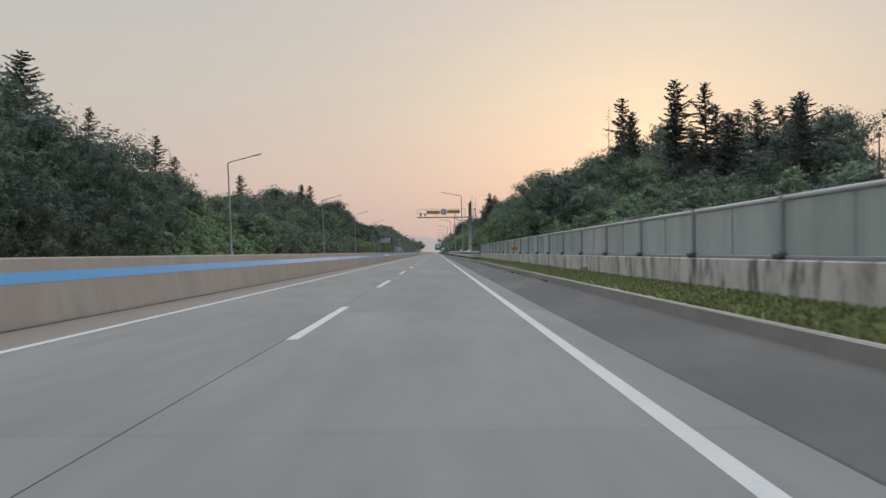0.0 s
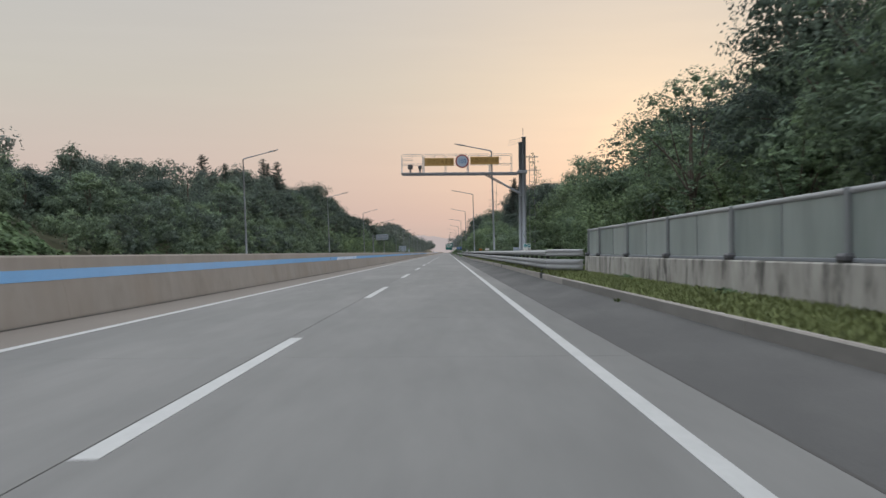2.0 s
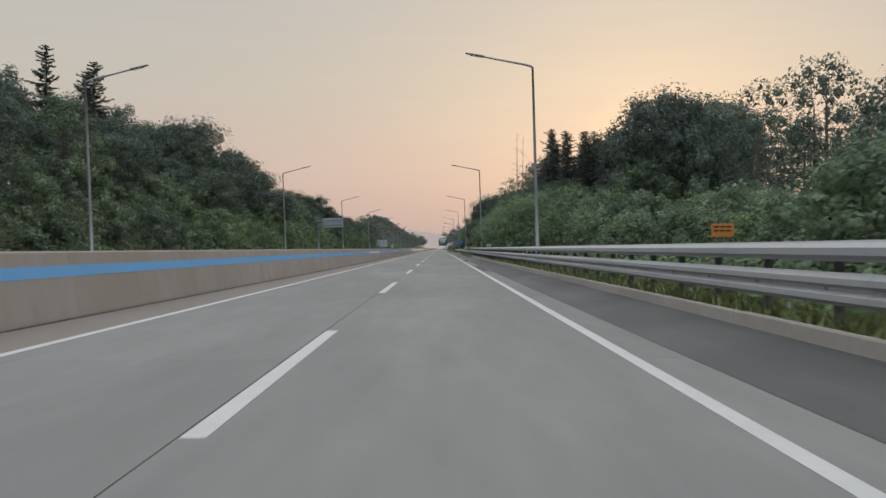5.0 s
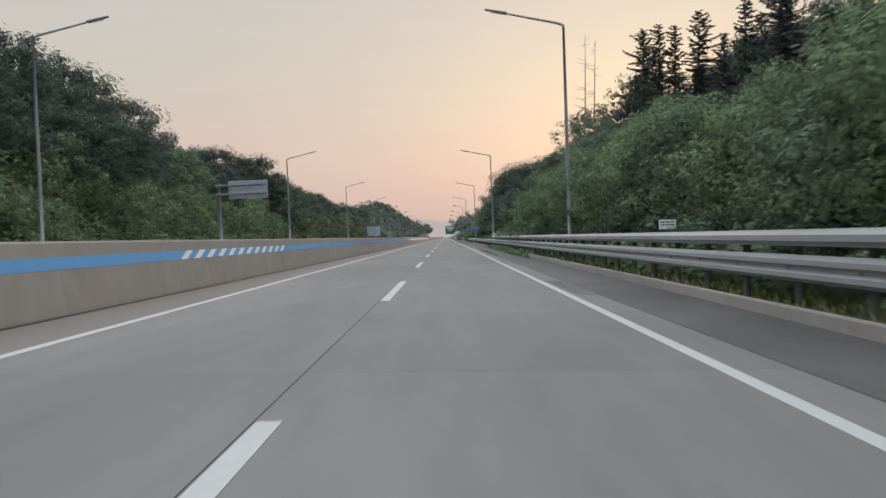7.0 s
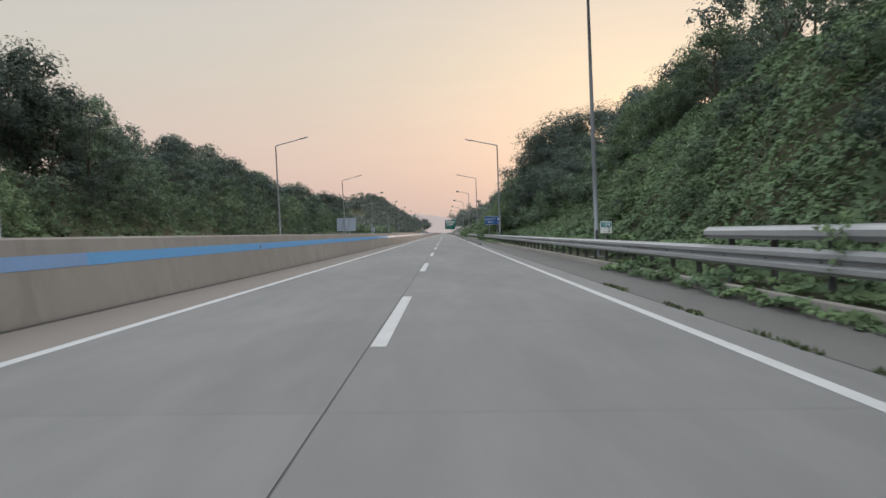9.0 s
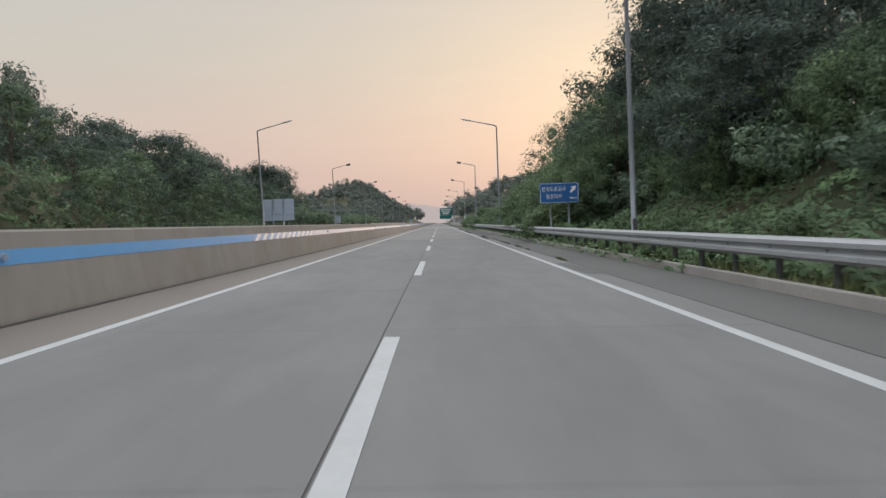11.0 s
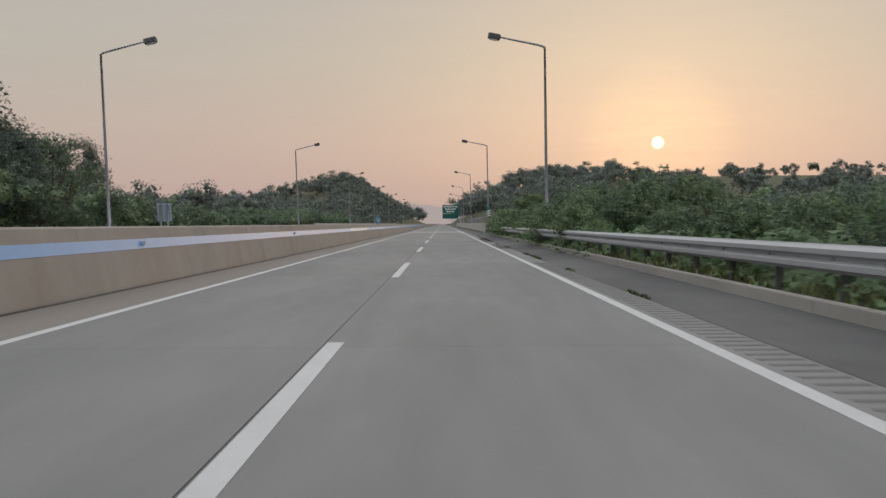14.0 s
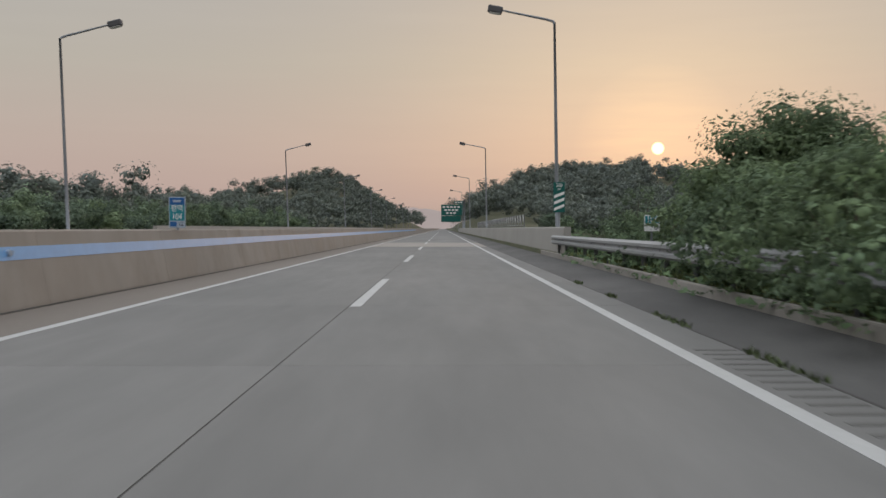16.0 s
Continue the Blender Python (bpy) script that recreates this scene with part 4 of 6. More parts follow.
def back_sign(x0, x1, y, z0, z1, cols, rows, label):
    """A road sign of the other carriageway seen from behind: panel sheets, stiffeners and posts."""
    xm = (x0 + x1) / 2
    zb = ground_z(xm, y)
    s = empty("road_sign_rear", at=(xm, y, zb), label=label, category="road sign")
    w, h = (x1 - x0) / cols, (z1 - z0) / rows
    for i in range(cols):
        for j in range(rows):
            a, b = x0 - xm + i * w, z0 - zb + j * h
            child("panel_sheet", box_mesh("panel_sheet", a + 0.012, a + w - 0.012, 0.0, 0.03, b + 0.01, b + h - 0.01, M["sign_back"], 0.006), s)
    for j in range(rows + 1):
        b = z0 - zb + min(max(j * h, 0.08), z1 - z0 - 0.08)
        child("stiffener", box_mesh("stiffener", x0 - xm, x1 - xm, -0.05, 0.0, b - 0.03, b + 0.03, M["sign_frame"], 0.006), s)
    for i in ((1, cols - 1) if cols > 2 else (0.5, cols - 0.5)):
        a = x0 - xm + i * w
        child("post", tube_mesh("post", [(a, -0.09, -0.1), (a, -0.09, z1 - zb - 0.05)], 0.06, M["sign_frame"], 8), s)
    return s


back_sign(-17.4, -14.2, 457.5, 1.55, 3.75, 3, 3, "large roadside sign seen from its bare aluminium back on two posts").rotation_euler[1] = radians(-1.2)
back_sign(-15.65, -14.8, 508.2, 1.35, 2.42, 2, 1, "small two-sheet road sign seen from behind").rotation_euler[1] = radians(-1.2)


def cantilever_back():
    Y = 306.5
    zb = ground_z(-15.3, Y)
    s = empty("cantilever_sign", at=(-15.3, Y, zb), label="cantilever road sign seen from its aluminium back on a steel column", category="road sign")
    z = -zb
    child("column", tube_mesh("column", [(0, 0, -0.2), (0, 0, 5.25 + z)], [0.17, 0.14], M["pole"], 12), s)
    for zz in (5.02, 4.38):
        child("arm", tube_mesh("arm", [(-0.2, 0, zz + z), (3.5, 0, zz + z)], 0.055, M["pole"], 8), s)
        child("clamp", box_mesh("clamp", -0.22, 0.24, -0.2, 0.2, zz - 0.08 + z, zz + 0.08 + z, M["pole"], 0.02), s)
    for i in range(4):
        a = 0.70 + i * 0.72
        child("panel_sheet", box_mesh("panel_sheet", a + 0.008, a + 0.712, 0.08, 0.11, 4.02 + z, 5.32 + z, M["sign_back"], 0.008), s)
    for zz in (5.2, 4.7, 4.15):
        child("stiffener", box_mesh("stiffener", 0.70, 3.58, 0.04, 0.08, zz - 0.03 + z, zz + 0.03 + z, M["steel"]), s)
    for a in (0.95, 2.1, 3.3):
        child("hanger", box_mesh("hanger", a - 0.04, a + 0.04, -0.07, 0.06, 4.2 + z, 5.15 + z, M["steel"], 0.01), s)
    return s


cantilever_back().rotation_euler[1] = radians(-2.0)

# exit countdown board
cb = empty("countdown_board", at=(5.74, 550.3, 1.18), label="green exit countdown board with white diagonal stripes on a post", category="road sign")
child("post", tube_mesh("post", [(0, 0.05, -0.6), (0, 0.05, 1.6)], 0.05, M["pole"], 8), cb)
bb = child("board", box_mesh("board", -0.22, 0.22, -0.02, 0.0, 0.56, 1.72, M["sign_green"], 0.006), cb)
text_mesh("lettering", "300", 0.20, M["white"], bb, (0, -0.024, 1.60), squeeze=0.85)
text_mesh("lettering", "m", 0.14, M["white"], bb, (0, -0.024, 1.46))
for i in range(3):
    zc = 0.72 + i * 0.24
    v = [(-0.2, -0.022, zc - 0.10), (0.2, -0.022, zc + 0.06), (0.2, -0.022, zc + 0.17), (-0.2, -0.022, zc + 0.01)]
    v += [(x, -0.026, q) for x, _, q in v]
    child("stripe", mesh_from("stripe", v, [(0, 1, 2, 3), (7, 6, 5, 4), (0, 4, 5, 1), (1, 5, 6, 2), (2, 6, 7, 3), (3, 7, 4, 0)], M["white"]), bb)


def green_gantry():
    Y = 745.0
    s = empty("overhead_sign", at=(6.6, Y, 0.1), label="overhead green direction sign on a cantilever column", category="road sign")
    child("column", tube_mesh("column", [(0, 0, -0.3), (0, 0, 8.3)], [0.25, 0.2], M["pole"], 12), s)
    child("arm", box_mesh("arm", -5.6, 0.1, 0.1, 0.3, 5.2, 5.45, M["pole"]), s)
    child("arm", box_mesh("arm", -5.6, 0.1, 0.1, 0.3, 6.6, 6.85, M["pole"]), s)
    p = child("panel", box_mesh("panel", -5.7, -0.35, -0.05, 0.05, 4.2, 6.9, M["sign_green"], 0.03), s)
    q = child("panel", box_mesh("panel", -2.6, -0.3, -0.05, 0.05, 7.0, 7.8, M["sign_green"], 0.03), s)
    child("panel", box_mesh("panel", -5.7, -0.9, -0.05, 0.05, 2.6, 4.1, M["sign_green"], 0.03), s)
    for j in range(3):
        for i in range(5 - j):
            a = -5.3 + i * 0.9 + 0.4 * j
            child("bar", box_mesh("bar", a, a + 0.6, -0.07, -0.05, 6.1 - j * 0.75, 6.5 - j * 0.75, M["white"]), p)
    for i in range(3):
        child("bar", box_mesh("bar", -2.3 + i * 0.65, -1.85 + i * 0.65, -0.07, -0.05, 7.25, 7.55, M["white"]), q)
    return s


green_gantry()

# ------------------------------------------------------------------ vegetation
def leaf_mesh(name, tris, mats, boughs=None):
    """tris: (n, 4, 3), the corners of pointed leaves and the way that each one's bough faces; boughs: the dense inner clumps."""
    n = len(tris)
    co = tris[:, :3].reshape(-1, 3)
    nr = np.repeat(tris[:, 3], 3, axis=0)
    idx = np.arange(n * 3, dtype=np.int32)
    if boughs is not None:
        bv, bf, bn = boughs
        idx = np.concatenate([idx, bf.ravel() + len(co)]).astype(np.int32)
        co, nr = np.concatenate([co, bv]), np.concatenate([nr, bn])
    faces = len(idx) // 3
    me = bpy.data.meshes.new(name)
    me.vertices.add(len(co))
    me.vertices.foreach_set("co", np.ascontiguousarray(co, dtype=np.float32).ravel())
    me.loops.add(len(idx))
    me.loops.foreach_set("vertex_index", idx)
    me.polygons.add(faces)
    me.polygons.foreach_set("loop_start", 3 * np.arange(faces, dtype=np.int32))
    for m in mats:
        me.materials.append(m)
    me.update(calc_edges=True)
    me.polygons.foreach_set("use_smooth", np.ones(faces, dtype=bool))
    me.normals_split_custom_set_from_vertices(nr.astype(np.float32))
    return me


def unit_ball(level):
    bm = bmesh.new()
    bmesh.ops.create_icosphere(bm, subdivisions=level, radius=1)
    v = np.array([p.co for p in bm.verts])
    f = np.array([[p.index for p in q.verts] for q in bm.faces])
    bm.free()
    return v, f


BALL = unit_ball(1)


def lump(r, centre, radius):
    """The shaded heart of a bough, deep behind its leaves."""
    v, f = BALL
    w = v * radius * r.uniform(0.7, 1.15, (len(v), 1)) * np.array([1, 1, 0.8])
    n = v + r.normal(size=v.shape) * 0.3
    return w + np.array(centre), f, n / np.linalg.norm(n, axis=1)[:, None]


def join_lumps(lumps):
    vs, fs, ns, o = [], [], [], 0
    for v, f, n in lumps:
        vs.append(v)
        fs.append(f + o)
        ns.append(n)
        o += len(v)
    return np.concatenate(vs), np.concatenate(fs), np.concatenate(ns)


def stand(q, boughs, x, y, z, sx, sz, turn):
    """Leaves and boughs of a plant, scaled, turned and set down at x, y, z."""
    c, d = math.cos(turn), math.sin(turn)
    rot = np.array([[c, -d, 0], [d, c, 0], [0, 0, 1]])
    size, at = np.array([sx, sx, sz]), np.array([x, y, z])
    t = q.copy()
    t[:, :3] = (t[:, :3] * size) @ rot.T + at
    t[:, 3] = t[:, 3] @ rot.T
    v, f, n = boughs
    return t, ((v * size) @ rot.T + at, f, n @ rot.T)


def leaves(r, centres, size, up=0.5, aspect=0.55, spread=0.35, outward=None):
    """Pointed leaves at centres; up: how far they face the sky; outward: the way that the boughs turn them."""
    n = len(centres)
    nrm = r.normal(size=(n, 3))
    if outward is None:
        nrm[:, 2] = np.abs(nrm[:, 2]) + up * 2
    else:
        nrm = nrm * 0.40 + outward
        nrm[:, 2] += 0.3
    nrm /= np.linalg.norm(nrm, axis=1)[:, None]
    t = r.normal(size=(n, 3))
    t -= nrm * np.sum(t * nrm, axis=1)[:, None]
    t /= np.linalg.norm(t, axis=1)[:, None]
    b = np.cross(nrm, t)
    s = size * (1 + spread * r.uniform(-1, 1, n))[:, None]
    q = np.empty((n, 4, 3))
    soft = nrm * 0.28 + (np.array([0, 0, 0.8]) if outward is None else outward)
    q[:, 3] = soft / np.linalg.norm(soft, axis=1)[:, None]
    q[:, 0] = centres - t * s * 0.45 + b * s * aspect * 0.62
    q[:, 1] = centres - t * s * 0.38 - b * s * aspect * 0.62
    q[:, 2] = centres + t * s * 0.75 - nrm * s * 0.12
    return q


def broadleaf(seed, height, width, clumps, per, leaf, low=0.18, lean=0.0, limbs=True, heart=0.6, small=0.13, large=0.24):
    """Trunk, limbs and a crown of many leaf clumps; returns wood geometry, leaves and the dense boughs."""
    r = np.random.default_rng(seed)
    wood = []
    th = height * 0.55
    top = Vector((lean * height * 0.3, 0, height * 0.82))
    pts = [Vector((0, 0, -0.3)), Vector((r.uniform(-.1, .1), r.uniform(-.1, .1), th * 0.4)), Vector((lean * th * 0.3 + r.uniform(-.2, .2), r.uniform(-.2, .2), th)), top]
    r0 = height * 0.017
    wood.append(tube_geo(pts, [r0, r0 * 0.8, r0 * 0.55, r0 * 0.15], 6, False))
    cs = []
    for i in range(clumps):
        u = (i + 0.5) / clumps
        z = low + (1 - low) * u ** 0.85
        rad = width * 0.5 * (math.sin(math.pi * min(1, max(0.02, (z - low * 0.6) / (1.06 - low * 0.6))) ** 0.75) ** 0.7)
        a = i * 2.39996 + r.uniform(-0.5, 0.5)
        k = r.uniform(0.45, 1.06)
        cs.append((rad * k * math.cos(a) + lean * height * 0.3 * z, rad * k * math.sin(a), z * height * r.uniform(0.90, 0.985)))
    for c in cs[::3] if limbs else []:
        f = r.uniform(0.25, 0.6)
        base = Vector((0, 0, th * f + 0.2 * c[2] * f))
        mid = (base + Vector(c)) / 2 + Vector((0, 0, -0.05 * height * r.uniform(0, 1)))
        wood.append(tube_geo([base, mid, Vector(c)], [r0 * 0.42, r0 * 0.26, r0 * 0.08], 4, False))
    pos, way, lumps = [], [], []
    axis = np.array([lean * height * 0.15, 0, height * 0.5])
    for c in cs:
        cr = width * r.uniform(small, large)
        n = int(per * r.uniform(0.7, 1.3) * (cr / width / 0.19) ** 1.5)
        d = r.normal(size=(n, 3))
        out = np.array(c) - axis
        out /= np.linalg.norm(out) + 0.01
        d /= np.linalg.norm(d, axis=1)[:, None]
        d += out * 0.5 + np.array([0, 0, 0.3])
        d /= np.linalg.norm(d, axis=1)[:, None]
        way.append(d.copy())
        # leaves sit in small bunches on the bough
        bunch = r.normal(size=(max(4, n // 10), 3)) * 0.09
        d = d * (r.uniform(0.66, 1.04, n))[:, None] + bunch[r.integers(0, len(bunch), n)]
        k = max(2, n // 16)
        d[:k] *= r.uniform(1.04, 1.22, k)[:, None]
        d *= cr
        d[:, 2] *= 0.80
        pos.append(d + np.array(c))
        lumps.append(lump(r, c, cr * heart))
    return merge(wood), leaves(r, np.concatenate(pos), leaf, outward=np.concatenate(way)), lumps


def spray_plant(seed, height, width, stems, leaf):
    """An upright shrub of thin stems carrying rows of paired leaflets."""
    r = np.random.default_rng(seed)
    wood, pos = [], []
    for i in range(stems):
        a = r.uniform(0, 2 * math.pi)
        reach = width * 0.5 * r.uniform(0.2, 1)
        h = height * r.uniform(0.5, 1.0)
        p = [Vector((0.15 * math.cos(a), 0.15 * math.sin(a), -0.2)), Vector((reach * 0.45 * math.cos(a), reach * 0.45 * math.sin(a), h * 0.55)), Vector((reach * math.cos(a), reach * math.sin(a), h))]
        wood.append(tube_geo(p, [0.03, 0.018, 0.006], 4, False))
        for j in range(10):
            u = 0.25 + 0.75 * j / 9
            base = p[0].lerp(p[1], u * 2) if u < 0.5 else p[1].lerp(p[2], u * 2 - 1)
            b = r.uniform(0, 2 * math.pi)
            ln = r.uniform(0.35, 0.7) * (1.15 - 0.45 * u)
            tip = base + Vector((math.cos(b) * ln, math.sin(b) * ln, ln * r.uniform(0.0, 0.45)))
            w = np.linspace(0.15, 1, 7)[:, None]
            line = np.array(base)[None] * (1 - w) + np.array(tip)[None] * w
            line[:, 2] -= 0.18 * ln * w[:, 0] ** 2
            side = np.array([-math.sin(b), math.cos(b), 0]) * leaf * 0.5
            pos += [line + side, line - side, line + r.normal(size=line.shape) * leaf * 0.5]
    return merge(wood), leaves(r, np.concatenate(pos), leaf, up=0.6, aspect=0.5), None


def conifer(seed, height, width, boughs, sparse=0.0):
    """A ragged spire: single boughs of uneven length all the way up, turned up at the tips, hung with needle sprays."""
    r = np.random.default_rng(seed)
    bend = r.uniform(-0.25, 0.25)
    wood = [tube_geo([(0, 0, -0.3), (bend, 0, height * 0.5), (0, 0, height)], [height * 0.014, height * 0.009, 0.02], 6, False)]
    qs = []
    heavy = r.uniform(0, 6.28)
    for i in range(boughs):
        u = (i + r.uniform(0, 1)) / boughs
        if r.uniform() < sparse * (1 - u * 0.6):
            continue
        z = height * (0.10 + 0.90 * u)
        a = i * 2.4 + r.uniform(-0.7, 0.7)
        reach = width * 0.5 * ((1 - u) ** 0.75 + 0.10) * (1 + 0.3 * math.cos(a - heavy))
        ln = reach * r.choice([0.4, 0.7, 0.85, 1.0, 1.25]) + 0.12
        out = np.array([math.cos(a), math.sin(a), 0])
        base = np.array([bend * (1 - abs(2 * u - 1)), 0, z])
        mid = base + out * ln * 0.55 + np.array([0, 0, ln * (-0.16 + 0.30 * u)])
        tip = base + out * ln + np.array([0, 0, ln * (-0.22 + 0.55 * u + r.uniform(-0.25, 0.30))])
        wood.append(tube_geo([base, mid, tip], [0.035, 0.02, 0.008], 3, False))
        n = int(22 + ln * 52)
        w = (r.uniform(0.0, 1.0, n) ** 0.8)[:, None]
        c = base * (1 - w) ** 2 + 2 * mid * w * (1 - w) + tip * w ** 2
        side = np.array([-math.sin(a), math.cos(a), 0]) * r.choice([-1, 1], n)[:, None]
        long = (0.16 + 0.22 * ln * (1.15 - w)) * r.uniform(0.5, 1.2, n)[:, None]
        reach_to = c + (side * r.uniform(0.3, 1.0, n)[:, None] + out * r.uniform(0.1, 0.9, n)[:, None] + np.array([0, 0, 1]) * r.uniform(-0.55, 0.35, n)[:, None]) * long
        half = (out + np.array([0, 0, 0.7]) * r.normal(size=n)[:, None]) * 0.044
        q = np.empty((n, 4, 3))
        q[:, 0], q[:, 1], q[:, 2] = c - half, c + half, reach_to
        soft = out * 0.6 + np.array([0, 0, 0.6]) + r.normal(size=(n, 3)) * 0.3
        q[:, 3] = soft / np.linalg.norm(soft, axis=1)[:, None]
        qs.append(q)
    return merge(wood), np.concatenate(qs), None


def bare_tree(seed, height):
    r = np.random.default_rng(seed)
    wood = [tube_geo([(0, 0, -0.3), (0.1, 0, height * 0.5), (0.05, 0.1, height)], [0.07, 0.045, 0.01], 6, False)]
    for i in range(34):
        u = r.uniform(0.3, 0.98)
        a = r.uniform(0, 6.28)
        ln = height * 0.15 * (1.15 - u) * r.uniform(0.5, 1.3)
        b = Vector((0.08 * u, 0, height * u))
        e = b + Vector((math.cos(a) * ln, math.sin(a) * ln, ln * r.uniform(-0.1, 0.5)))
        wood.append(tube_geo([b, (b + e) / 2, e], [0.02, 0.014, 0.005], 3, False))
    return merge(wood), np.zeros((0, 4, 3)), None


PROTO, RAW = {}, {}


def thin(q, step, grow):
    """Fewer, larger leaves."""
    t = q[::step].copy()
    mid = t[:, :3].mean(axis=1, keepdims=True)
    t[:, :3] = mid + (t[:, :3] - mid) * grow
    return t


def proto(kind, geo, leaf_mat, wood_mat="bark", name="tree", label="", category="tree", group=""):
    (wv, wf), q, boughs = geo
    wood = mesh_from("trunk", wv, wf, M[wood_mat], smooth=True)
    crown = leaf_mesh("crown", q, [M[leaf_mat]], join_lumps(boughs) if boughs else None) if len(q) else None
    PROTO[kind] = (wood, crown, name, label, category, group)
    if boughs:
        RAW[kind] = (q, boughs)
    if kind.startswith("oak") or kind == "airy":
        # the same tree with coarser foliage, for the far side of the road
        PROTO[kind + "_mid"] = (wood, leaf_mesh("crown", thin(q, 2, 1.36), [M[leaf_mat]], join_lumps(boughs)), name, label, category, group)
        PROTO[kind + "_far"] = (wood, leaf_mesh("crown", thin(q, 3, 1.65), [M[leaf_mat]], join_lumps(boughs)), name, label, category, group)


TREES, BUSHES = "roadside trees", "roadside bushes"
proto("oak1", broadleaf(11, 9.0, 7.2, 32, 270, 0.185), "leaf_b", label="dense dark green broadleaf tree on the roadside bank", group=TREES)
proto("oak2", broadleaf(12, 9.0, 6.0, 32, 270, 0.175, low=0.12), "leaf_a", label="tall leafy green tree with an uneven crown", group=TREES)
proto("oak3", broadleaf(13, 9.0, 8.4, 34, 270, 0.19, low=0.2, lean=0.12), "leaf_b", label="spreading broadleaf tree with dark foliage", group=TREES)
proto("airy", broadleaf(14, 9.0, 6.6, 36, 210, 0.165, low=0.24, heart=0.35, small=0.11, large=0.20), "leaf_a", label="light-crowned green tree with gaps between its boughs", group=TREES)
proto("fir1", conifer(21, 12.0, 5.2, 170, 0.10), "needles", label="dark spruce with drooping branches and a pointed top", group="conifers")
proto("fir2", conifer(22, 12.0, 4.2, 180, 0.25), "needles", label="narrow uneven dark conifer with a ragged spire", group="conifers")
proto("fir3", conifer(24, 12.0, 8.6, 140, 0.10), "needles", label="wide old spruce with long level boughs", group="conifers")
proto("dead", bare_tree(31, 10.0), "needles", "dead_wood", label="bare dead grey tree trunk with thin twigs", group="dead trees")
proto("bush1", broadleaf(41, 3.0, 3.4, 22, 66, 0.165, low=0.05), "leaf_shrub", name="bush", label="dense bright green roadside bush", category="bush", group=BUSHES)
proto("bush2", broadleaf(42, 3.0, 4.2, 24, 66, 0.18, low=0.04), "leaf_a", name="bush", label="wide tangled green bush on the bank", category="bush", group=BUSHES)
proto("bush3", broadleaf(44, 3.0, 4.2, 22, 66, 0.18, low=0.04), "leaf_b", name="bush", label="dull dark green bush at the edge of the woods", category="bush", group=BUSHES)
proto("thicket", broadleaf(45, 3.0, 3.5, 28, 150, 0.105, low=0.03, limbs=False), "leaf_shrub", name="thicket", label="tall tangled green thicket of leafy shoots on the bank", category="thicket", group="roadside thickets")
proto("spray", spray_plant(43, 3.0, 3.0, 11, 0.13), "leaf_spray", name="shrub", label="loose bright shrub with feathery leaf sprays", category="shrub", group="roadside shrubs")


def plant(kind, x, y, height, widen=1.0, turn=None, sink=0.0):
    wood, crown, name, label, category, group = PROTO[kind]
    base_h = 3.0 if kind.startswith(("bush", "thicket")) else {"fir1": 12.0, "fir2": 12.0, "fir3": 12.0, "dead": 10.0, "spray": 3.0}.get(kind, 9.0)
    e = new(name)
    e.empty_display_size = 0.3
    s = height / base_h
    e.matrix_basis = Matrix.LocRotScale((x, y, ground_z(x, y) - sink), Euler((0, 0, rng.uniform(0, 6.28) if turn is None else turn)), (s * widen, s * widen, s))
    tagged(e, label, category, group)
    t = new("trunk" if category == "tree" else "stem", wood)
    t.parent = e
    if crown:
        c = new("crown" if category == "tree" else "foliage", crown)
        c.parent = e
    return e


# height of the tree line above the road at steps of 15 m, by distance from the lane line
TREE_LINE = {}
TREE_LINE[-20] = [10.0, 9.3, 9.2, 6.5, 6.5, 6.6, 7.0, 8.6, 8.2, 10.3, 10.6, 9.9, 9.4, 9.8, 9.5, 8.3, 8.9, 8.6, 8.5, 8.4, 8.3, 7.5, 7.1, 6.9, 7.7, 7.1, 6.8, 5.7, 5.2, 4.7, 4.1, 3.5, 3.8, 4.5, 4.6, 5.4, 6.5, 8.0]
TREE_LINE[-26] = [13.5, 12.3, 11.5, 11.3, 7.8, 8.1, 8.3, 8.7, 10.4, 10.2, 12.1, 13.5, 12.6, 12.7, 12.0, 11.5, 10.1, 10.9, 11.1, 10.8, 10.6, 10.5, 10.2, 9.3, 8.9, 8.7, 8.5, 8.9, 7.9, 6.8, 5.9, 4.8, 4.3, 4.6, 5.4, 5.4, 6.0, 6.9]
TREE_LINE[-33] = [17, 17, 15.3, 14.1, 14.3, 9.4, 9.6, 10.0, 10.6, 12.2, 12.2, 13.9, 16.4, 17, 16.7, 15.4, 14.9, 14.0, 12.3, 13.4, 13.7, 13.3, 13.1, 12.9, 12.7, 11.8, 11.1, 10.9, 10.6, 10.4, 9.5, 8.3, 5.5, 5.1, 5.4, 6.3, 6.5, 6.7]
TREE_LINE[-45] = [23, 23, 23, 20.1, 19.8, 17.5, 14.5, 10.4, 12.7, 13.4, 14.1, 13.5, 16.2, 17.8, 20.0, 21.9, 23, 23, 21.9, 20.7, 16.8, 16.2, 17.5, 17.7, 17.8, 17.8, 17.5, 16.6, 16.3, 15.2, 14.6, 14.4, 14.3, 12.3, 6.9, 6.7, 6.8, 8.0]
TREE_LINE[8.5] = [5.8, 6.4, 6.0, 4.9, 4.7, 3.7, 4.0, 5.5, 6.6, 7.7, 8.3, 5.7, 6.2, 8.0, 7.5, 7.5, 7.0, 6.4, 6.2, 6.8, 7.9, 8.7, 8.2, 8.1, 7.2, 2.7, 2.4, 2.9, 2.9, 2.8, 3.0, 3.4, 3.7, 4.8, 5.8, 6.6, 7.0, 7.3]
